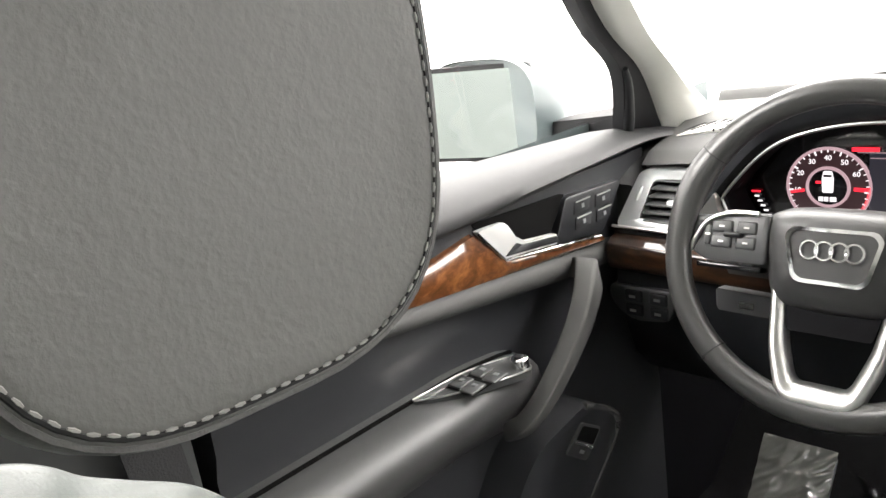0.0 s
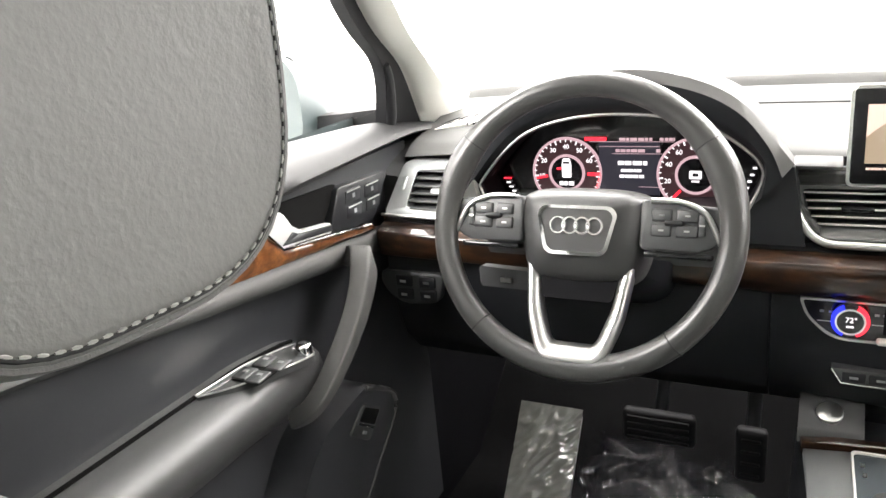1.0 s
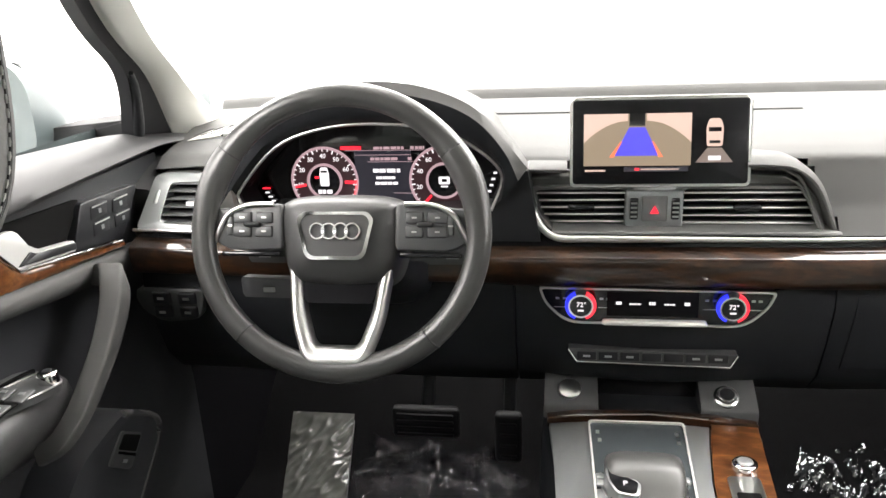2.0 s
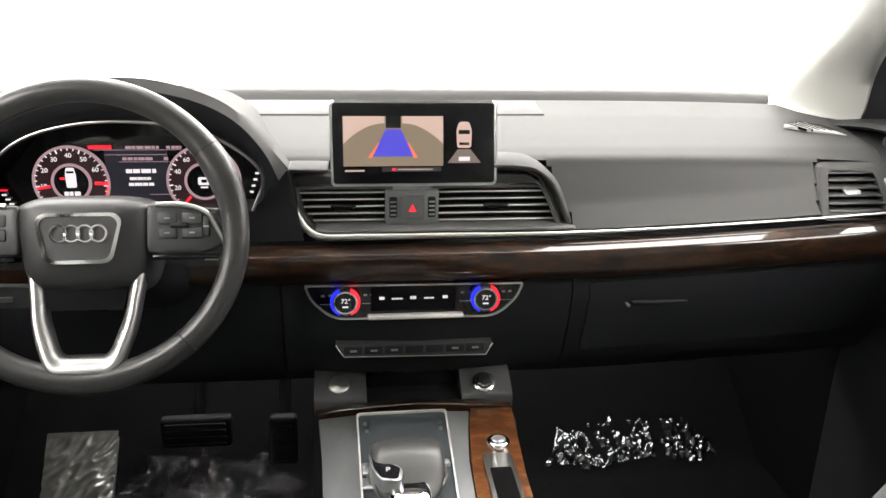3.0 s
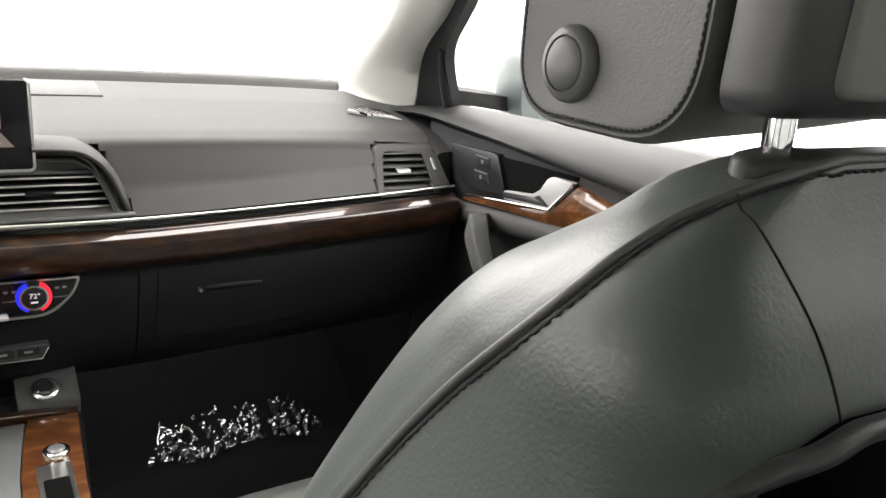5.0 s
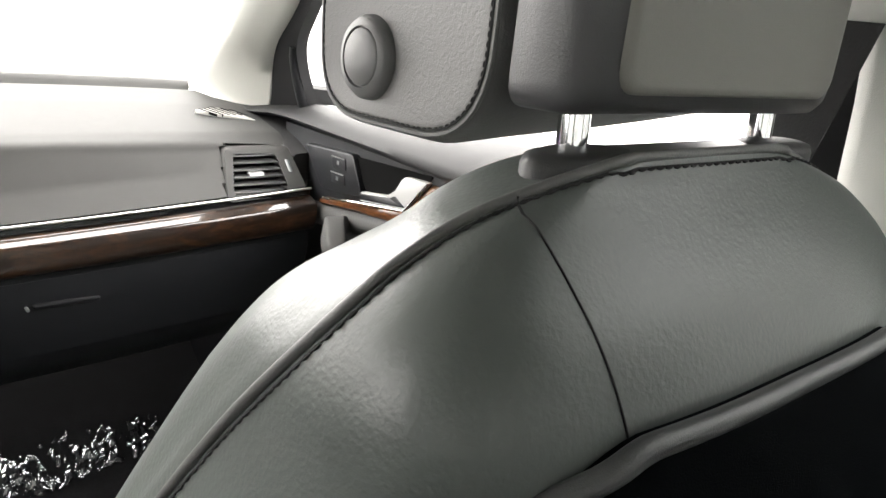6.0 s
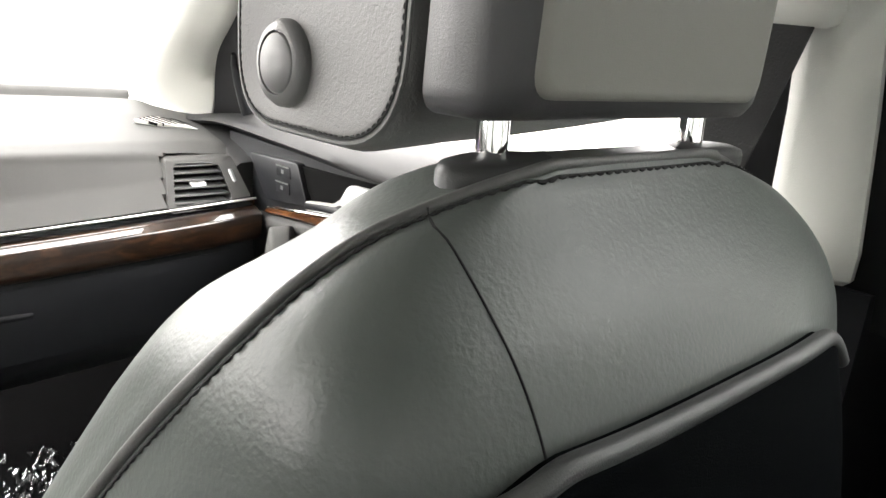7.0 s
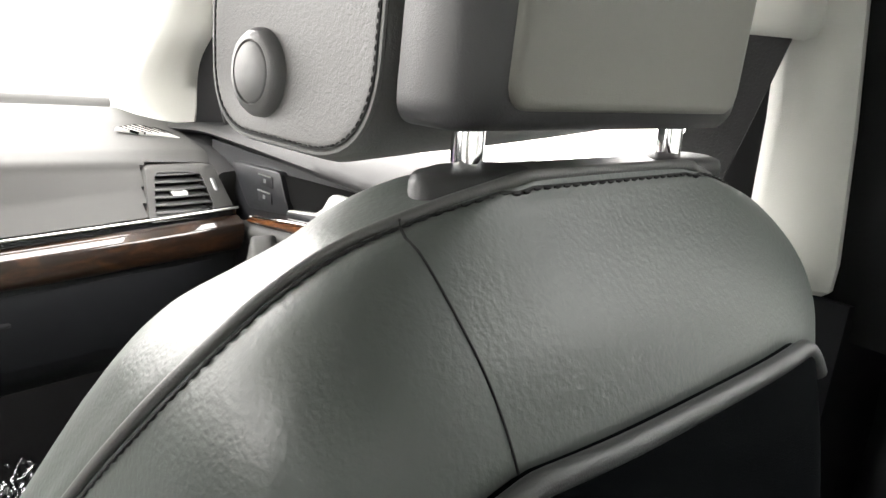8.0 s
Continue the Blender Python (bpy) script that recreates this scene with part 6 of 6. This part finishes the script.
# ---- front seats ----
# height; front edge of the bolster (half width, y); piping (half width, y); rear face y
BACK = [(0.30, 0.318, -0.555, 0.322, -0.610, -0.900), (0.45, 0.312, -0.600, 0.326, -0.655, -0.940), (0.57, 0.297, -0.638, 0.316, -0.690, -0.962), (0.67, 0.254, -0.664, 0.291, -0.725, -0.970),
        (0.74, 0.224, -0.675, 0.267, -0.747, -0.970), (0.80, 0.195, -0.686, 0.240, -0.770, -0.966), (0.85, 0.179, -0.710, 0.224, -0.800, -0.958), (0.895, 0.163, -0.745, 0.2135, -0.836, -0.945),
        (0.920, 0.150, -0.778, 0.201, -0.853, -0.931), (0.940, 0.137, -0.803, 0.184, -0.863, -0.914), (0.957, 0.127, -0.819, 0.156, -0.870, -0.898), (0.968, 0.116, -0.832, 0.120, -0.875, -0.889),
        (0.976, 0.098, -0.843, 0.086, -0.879, -0.885), (0.981, 0.070, -0.852, 0.055, -0.880, -0.883)]
Z_TOP = 0.9805
CASING = mat("grey casing plastic", (0.062, 0.062, 0.064), rough=0.42, grain=0.22, grain_scale=1200, vary=0.06, vary_scale=5)
# Shade behind the seat is put into this near-black base colour.
SHELL = mat("shade-darkened back shell plastic", (0.0022, 0.0028, 0.0034), rough=0.8, grain=0.3, grain_scale=1200, vary=0.1, vary_scale=6, spec=0.02)
# Paler than the shell: the highlight along its edge is put into the colour.
SHELL_EDGE = mat("rolled shell edge with highlight", (0.070, 0.072, 0.072), rough=0.36, grain=0.3, grain_scale=1200, vary=0.06, vary_scale=6)


def soft_lerp(tab, z):
    """A smooth curve through the rows of a table."""
    z = min(max(z, tab[0][0]), tab[-1][0])
    i = 0
    while i < len(tab) - 2 and z > tab[i + 1][0]:
        i += 1
    a, b = tab[i], tab[i + 1]
    h = b[0] - a[0]
    t = (z - a[0]) / h
    out = []
    for c in range(1, len(a)):
        d = (b[c] - a[c]) / h
        da = d if i == 0 else 0.5 * (d + (a[c] - tab[i - 1][c]) / (a[0] - tab[i - 1][0]))
        db = d if i == len(tab) - 2 else 0.5 * (d + (tab[i + 2][c] - b[c]) / (tab[i + 2][0] - b[0]))
        out.append(a[c] + h * (da * t + (3 * d - 2 * da - db) * t * t + (da + db - 2 * d) * t ** 3))
    return out


HALF_N = 5
PIPE_AT = 6 * HALF_N


@functools.lru_cache(None)
def half_ring(z):
    """Half a section of a seat back, from the middle of the front round the flank to the middle of the rear."""
    sx, sy, px, py, yb = soft_lerp(BACK, z)
    k = min(1.0, (Z_TOP + 0.004 - z) / 0.10)
    ctl = [(-0.5 * sx, sy - 0.030 * k), (0, sy - 0.034 * k), (0.5 * sx, sy - 0.030 * k), (0.84 * sx, sy - 0.010 * k), (sx, sy - 0.001 * k), (sx + 0.58 * (px - sx) + 0.006 * k, sy + 0.45 * (py - sy) + 0.004 * k),
           (sx + 0.86 * (px - sx) + 0.003 * k, sy + 0.78 * (py - sy) + 0.002 * k), (px, py), (px * 1.005, py + 0.40 * (yb - py)), (0.955 * px, py + 0.72 * (yb - py)), (0.82 * px, yb + 0.10 * (py - yb)), (0.45 * px, yb + 0.015 * (py - yb)), (0, yb), (-0.45 * px, yb + 0.015 * (py - yb))]
    return [(p.x, p.y) for p in smooth_path([(x, y, 0) for x, y in ctl], HALF_N)[HALF_N:-HALF_N]]


def seat_ring(z):
    h = half_ring(z)
    return [(x, y, z) for x, y in h] + [(-x, y, z) for x, y in h[-2:0:-1]]


def back_y(x, z):
    """The rear face of a seat back, in seat coordinates."""
    h = half_ring(z)[PIPE_AT:]
    x = min(abs(x), h[0][0] - 1e-6)
    for (xa, ya), (xb, yb) in zip(h, h[1:]):
        if xb <= x <= xa:
            return ya + (yb - ya) * (xa - x) / max(1e-9, xa - xb)
    return h[-1][1]


def front_seat(cx, shift, label, kind_right, low=0.0, head_x=0.0, spread=0.090, squeeze=1.0):
    st = thing("front_seat", label, "seat", (cx, -0.65 + shift, 0.16 - low), group="front seats")
    inv = Matrix.Translation((0, 0.65, -0.16))

    def sp(name, bm, material, lab="", parent=None, smooth=True):
        if not name.startswith(("head", "casing", "adjust", "button", "post")):
            bm.transform(Matrix.Diagonal((squeeze, 1, 1, 1)))
        return part(name, bm, material, st if parent is None else parent, lab, smooth, inv if parent is None else None)

    zs = [0.30 + 0.56 * i / 26 for i in range(26)] + [0.86 + 0.09 * i / 18 for i in range(18)] + [0.950 + 0.0305 * i / 14 for i in range(15)]
    body = sp("backrest", loft([seat_ring(z) for z in zs]), SEAT_LEATHER, "grained grey leather backrest")

    def flank(z, step, out):
        """A point near the piping line: some steps round the section, lifted off the leather."""
        h = half_ring(z)
        i = PIPE_AT + step
        lo, f = int(math.floor(i)), i - math.floor(i)
        x, y = (h[lo][0] * (1 - f) + h[lo + 1][0] * f, h[lo][1] * (1 - f) + h[lo + 1][1] * f)
        d = Vector((h[lo + 1][1] - h[lo - 1][1], -(h[lo + 1][0] - h[lo - 1][0])))
        d = (-d if d.x < 0 else d).normalized() * out
        return Vector((x + d.x, y + d.y, z + (out if z > 0.95 else 0.0)))

    rise = [0.34 + 0.59 * i / 40 for i in range(40)] + [0.93 + 0.049 * i / 30 for i in range(31)]

    def both(fn):
        a = [fn(z) for z in rise]
        return [Vector((-p.x, p.y, p.z)) for p in a] + [p for p in a[::-1]]

    # piping along the flanks and over the top, with its groove and stitches behind it
    skin = body.data
    co_, no_ = np.empty(3 * len(skin.vertices)), np.empty(3 * len(skin.vertices))
    skin.vertices.foreach_get("co", co_)
    skin.vertices.foreach_get("normal", no_)
    co_, no_ = co_.reshape(-1, 3) / (squeeze, 1, 1), no_.reshape(-1, 3)

    def snap(p, lift):
        """The place on the leather next to a point, lifted off it."""
        i = int(np.argmin(((co_ - np.array(p)) ** 2).sum(1)))
        v, n = Vector(co_[i]), Vector(no_[i]).normalized()
        return p - n * (p - v).dot(n) + n * lift, n

    line = both(lambda z: flank(z, 0.0, 0.0))
    beside = []
    for i, p in enumerate(line):
        t = (line[min(i + 1, len(line) - 1)] - line[max(i - 1, 0)]).normalized()
        q, n = snap(p, 0.0)
        b = t.cross(n).normalized()
        beside.append(-b if b.y > 0 else b)
    sp("piping", tube([snap(p, 0.0008)[0] for p in line], 0.0030, 10), LEATHER_FINE, "raised leather piping")
    sp("piping_groove", tube([snap(p + b * 0.0052, 0.0)[0] for p, b in zip(line, beside)], 0.0008, 6), THREAD, "dark seam beside the piping")
    sp("stitching", stitches([snap(p + b * 0.0060, 0.0006)[0] for p, b in zip(line, beside)], 0.0072, 0.0046, 0.0011), THREAD, "dark stitches")
    # slanting seam of the rear panel
    e = -1 if kind_right else 1
    run = [(e * (0.1435 - 0.0135 * i / 24), 0.9680 - 0.082 * i / 24) for i in range(25)]
    sp("panel_seam", tube([(x, back_y(x, z) - 0.0002, z) for x, z in run], 0.0006, 6), THREAD, "dark slanting seam")
    # cross seam low on the inner bolster
    cross = [flank(0.640 + 0.004 * i, -2.6 + 2.6 * i / 9, 0.001) for i in range(10)]
    sp("bolster_seam", tube([Vector((e * p.x, p.y, p.z)) for p in cross], 0.0030, 10), LEATHER_FINE, "raised cross seam on the bolster")

    # hard shell on the back: a bulging plate with a rolled upper edge and round corners
    def shell_top(x):
        return 0.8865 - 0.040 * max(0.0, (x - 0.108) / 0.045) ** 2.2 - 0.034 * max(0.0, (-x - 0.125) / 0.08) ** 1.5

    def shell(u, v):
        x = -0.205 + 0.356 * u
        z = 0.36 + (shell_top(x) - 0.36) * v
        bulge = 0.012 + 0.010 * min(1.0, 5 * (1 - v))
        return (x, back_y(x, z) - bulge * min(1.0, 0.25 + 9 * (1 - u), 14 * u - 1.2), z)
    sp("back_shell", sheet(shell, 40, 44, 0.02, (0, 1, 0)), SHELL, "plastic back shell, darkened for the shade behind the seat")
    rim_z = [(-0.205 + 0.346 * i / 40) for i in range(41)]
    sp("shell_edge", tube(smooth_path([(x, back_y(x, shell_top(x)) - min(0.0085, 0.33 * (x + 0.205) - 0.010), shell_top(x) - 0.001) for x in rim_z], 2), 0.0056, 12), SHELL_EDGE, "rounded upper edge of the shell, paler for its highlight")
    # cushion
    rings = []
    for y, w, zt in ((-0.72, 0.22, 0.32), (-0.55, 0.245, 0.34), (-0.35, 0.25, 0.345), (-0.22, 0.245, 0.345), (-0.17, 0.235, 0.33), (-0.15, 0.21, 0.30)):
        rings.append([(w * math.copysign(abs(math.cos(q)) ** 0.5, math.cos(q)), y, (zt + 0.17) / 2 + (zt - 0.17) / 2 * math.copysign(abs(math.sin(q)) ** 0.5, math.sin(q))) for q in (2 * math.pi * j / 32 for j in range(32))])
    sp("cushion", loft(rings), LEATHER, "grained grey leather cushion")
    sp("seat_base", box(-0.20, 0.20, -0.68, -0.22, 0.085, 0.20, 0.01), HARD_DARK, "dark seat base")
    # ---- head restraint ----
    for x in ((head_x - spread, head_x + spread) if spread else ()):
        sp("post_collar", loft([[(x + a * math.cos(q), -0.860 + b * math.sin(q), z) for q in (2 * math.pi * j / 28 for j in range(28))] for z, a, b in ((0.962, 0.040, 0.019), (0.9750, 0.040, 0.019), (0.9785, 0.038, 0.018), (0.9805, 0.029, 0.014), (0.9812, 0.012, 0.009))]), COLLAR, "dark grey plastic post collar")
        sp("post", tube([(x, -0.853, 0.945), (x, -0.849, 1.01), (x, -0.845, 1.07)], 0.0078, 18), CHROME, "polished chrome head restraint post")
    return sp


def head_restraint(sp, inner_sign, button, cx, W, side, casing_y, casing_z, front_r=0.040):
    """A padded cushion in front of a plastic casing; side is the cushion's outline seen from the side."""
    def prof(grow):
        mid = Vector((sum(p[0] for p in side) / len(side), sum(p[1] for p in side) / len(side)))
        out = []
        for y, z in rounded(side, [front_r, 0.055, 0.03, 0.05, 0.06], 10):
            d = (Vector((y, z)) - mid).normalized() * grow
            out.append((y + d.x, z + d.y))
        return out
    rings = []
    far = 1.0 if button else 0.0
    for x, g in ((-W + 0.001, -0.016), (-W - 0.0005, -0.009), (-W, -0.004), (-W + 0.004, -0.001), (-W + 0.012, 0.0012), (-0.06, -0.002), (0, -0.004 - 0.001 * far), (0.06, -0.003 - 0.006 * far), (W - 0.012, 0.0012 - 0.014 * far), (W - 0.004, -0.001 - 0.014 * far), (W, -0.004 - 0.014 * far), (W + 0.0005, -0.009 - 0.012 * far), (W - 0.001, -0.016 - 0.008 * far)):
        rings.append([(cx + x, y, z) for y, z in prof(g)])
    sp("head_cushion", loft(rings), LEATHER_FINE if button else LEATHER, "padded grey leather front of the head restraint")
    for s in ((inner_sign,) if button else (-1, 1)):
        sp("head_seam", tube([Vector((cx + s * (W - 0.0010), y, z)) for y, z in prof(-0.0035)], 0.0014, 6, True, up=(1, 0, 0)), LEATHER_FINE, "stitched seam of the side panel")
        sp("head_groove", tube([Vector((cx + s * (W + 0.0001), y, z)) for y, z in prof(-0.0060)], 0.0008, 6, True, up=(1, 0, 0)), THREAD, "dark seam line")
        ins = [Vector((cx + s * (W + 0.0006), y, z)) for y, z in prof(-0.0068)]
        sp("head_stitches", stitches(ins, 0.0046, 0.0030, 0.0008 if button else 0.00065, True), THREAD if button else THREAD_PALE, "stitches of the side panel")
    if button:
        BM = Matrix.Translation((cx + inner_sign * W, -0.722, 1.006)) @ Matrix(((0, -inner_sign, 0, 0), (1, 0, 0, 0), (0, 0, 1, 0), (0, 0, 0, 1)))
        b = sp("adjust_button", loft([[tuple(BM @ Vector((0.8 * r * math.cos(q), -d, 0.8 * r * math.sin(q)))) for q in (2 * math.pi * j / 40 for j in range(40))] for r, d in ((0.0300, -0.004), (0.0292, 0.002), (0.0262, 0.0052), (0.0212, 0.0064), (0.0208, 0.0045))]), HARD_GREY, "round grey adjusting button")
        sp("button_face", loft([[tuple(BM @ Vector((0.8 * r * math.cos(q), -d, 0.8 * r * math.sin(q)))) for q in (2 * math.pi * j / 40 for j in range(40))] for r, d in ((0.0200, 0.002), (0.0200, 0.0056), (0.0188, 0.0066), (0.004, 0.0069))]), HARD_GREY, "flat button face", parent=b)
    # rear casing in hard plastic, its sides rounding into the rear panel
    top = side[2][1] - 0.01

    def cas(y, half, z0):
        return [(cx + p[0], y, p[1]) for p in rounded([(-half, z0), (half, z0), (half, top), (-half, top)], 0.014, 6)]
    cy, cz = casing_y, casing_z
    cs = sp("head_casing", loft([cas(cy + 0.052, W - 0.012, cz + 0.006), cas(cy + 0.050, W - 0.004, cz + 0.001), cas(cy + 0.046, W + 0.0005, cz - 0.001), cas(cy + 0.020, W + 0.001, cz), cas(cy + 0.010, W - 0.002, cz + 0.002), cas(cy + 0.003, W - 0.010, cz + 0.007), cas(cy, W - 0.020, cz + 0.014)]), CASING, "grey plastic casing")
    sp("casing_panel", loft([cas(cy + 0.004, W - 0.019, cz + 0.0115), cas(cy - 0.0010, W - 0.0195, cz + 0.012), cas(cy - 0.0030, W - 0.0215, cz + 0.0135), cas(cy - 0.0035, W - 0.025, cz + 0.017)]), BACK_PLASTIC, "warm grey rear panel", parent=cs)
    sp("casing_gap", loft([cas(cy + 0.038, W - 0.014, cz + 0.010), cas(cy + 0.075, W - 0.014, cz + 0.010)]), MATT_BLACK, "black gap behind the cushion")


put = front_seat(0.454, 0.0, "grey leather front passenger seat, seen from behind, upright", True, 0.0, 0.014, 0.091)
head_restraint(put, -1, True, 0.014, 0.122, [(-0.674, 0.966), (-0.824, 0.970), (-0.822, 1.175), (-0.700, 1.175), (-0.664, 1.06)], -0.880, 0.997)
put = front_seat(-0.455, -0.055, "grey leather driver seat with stitched head restraint, upright", False, 0.089, 0.0, 0.0, 0.60)
head_restraint(put, 1, False, 0.0, 0.152, [(-0.742, 1.045), (-0.879, 1.052), (-0.880, 1.289), (-0.765, 1.289), (-0.729, 1.161)], -0.945, 1.096, 0.056)
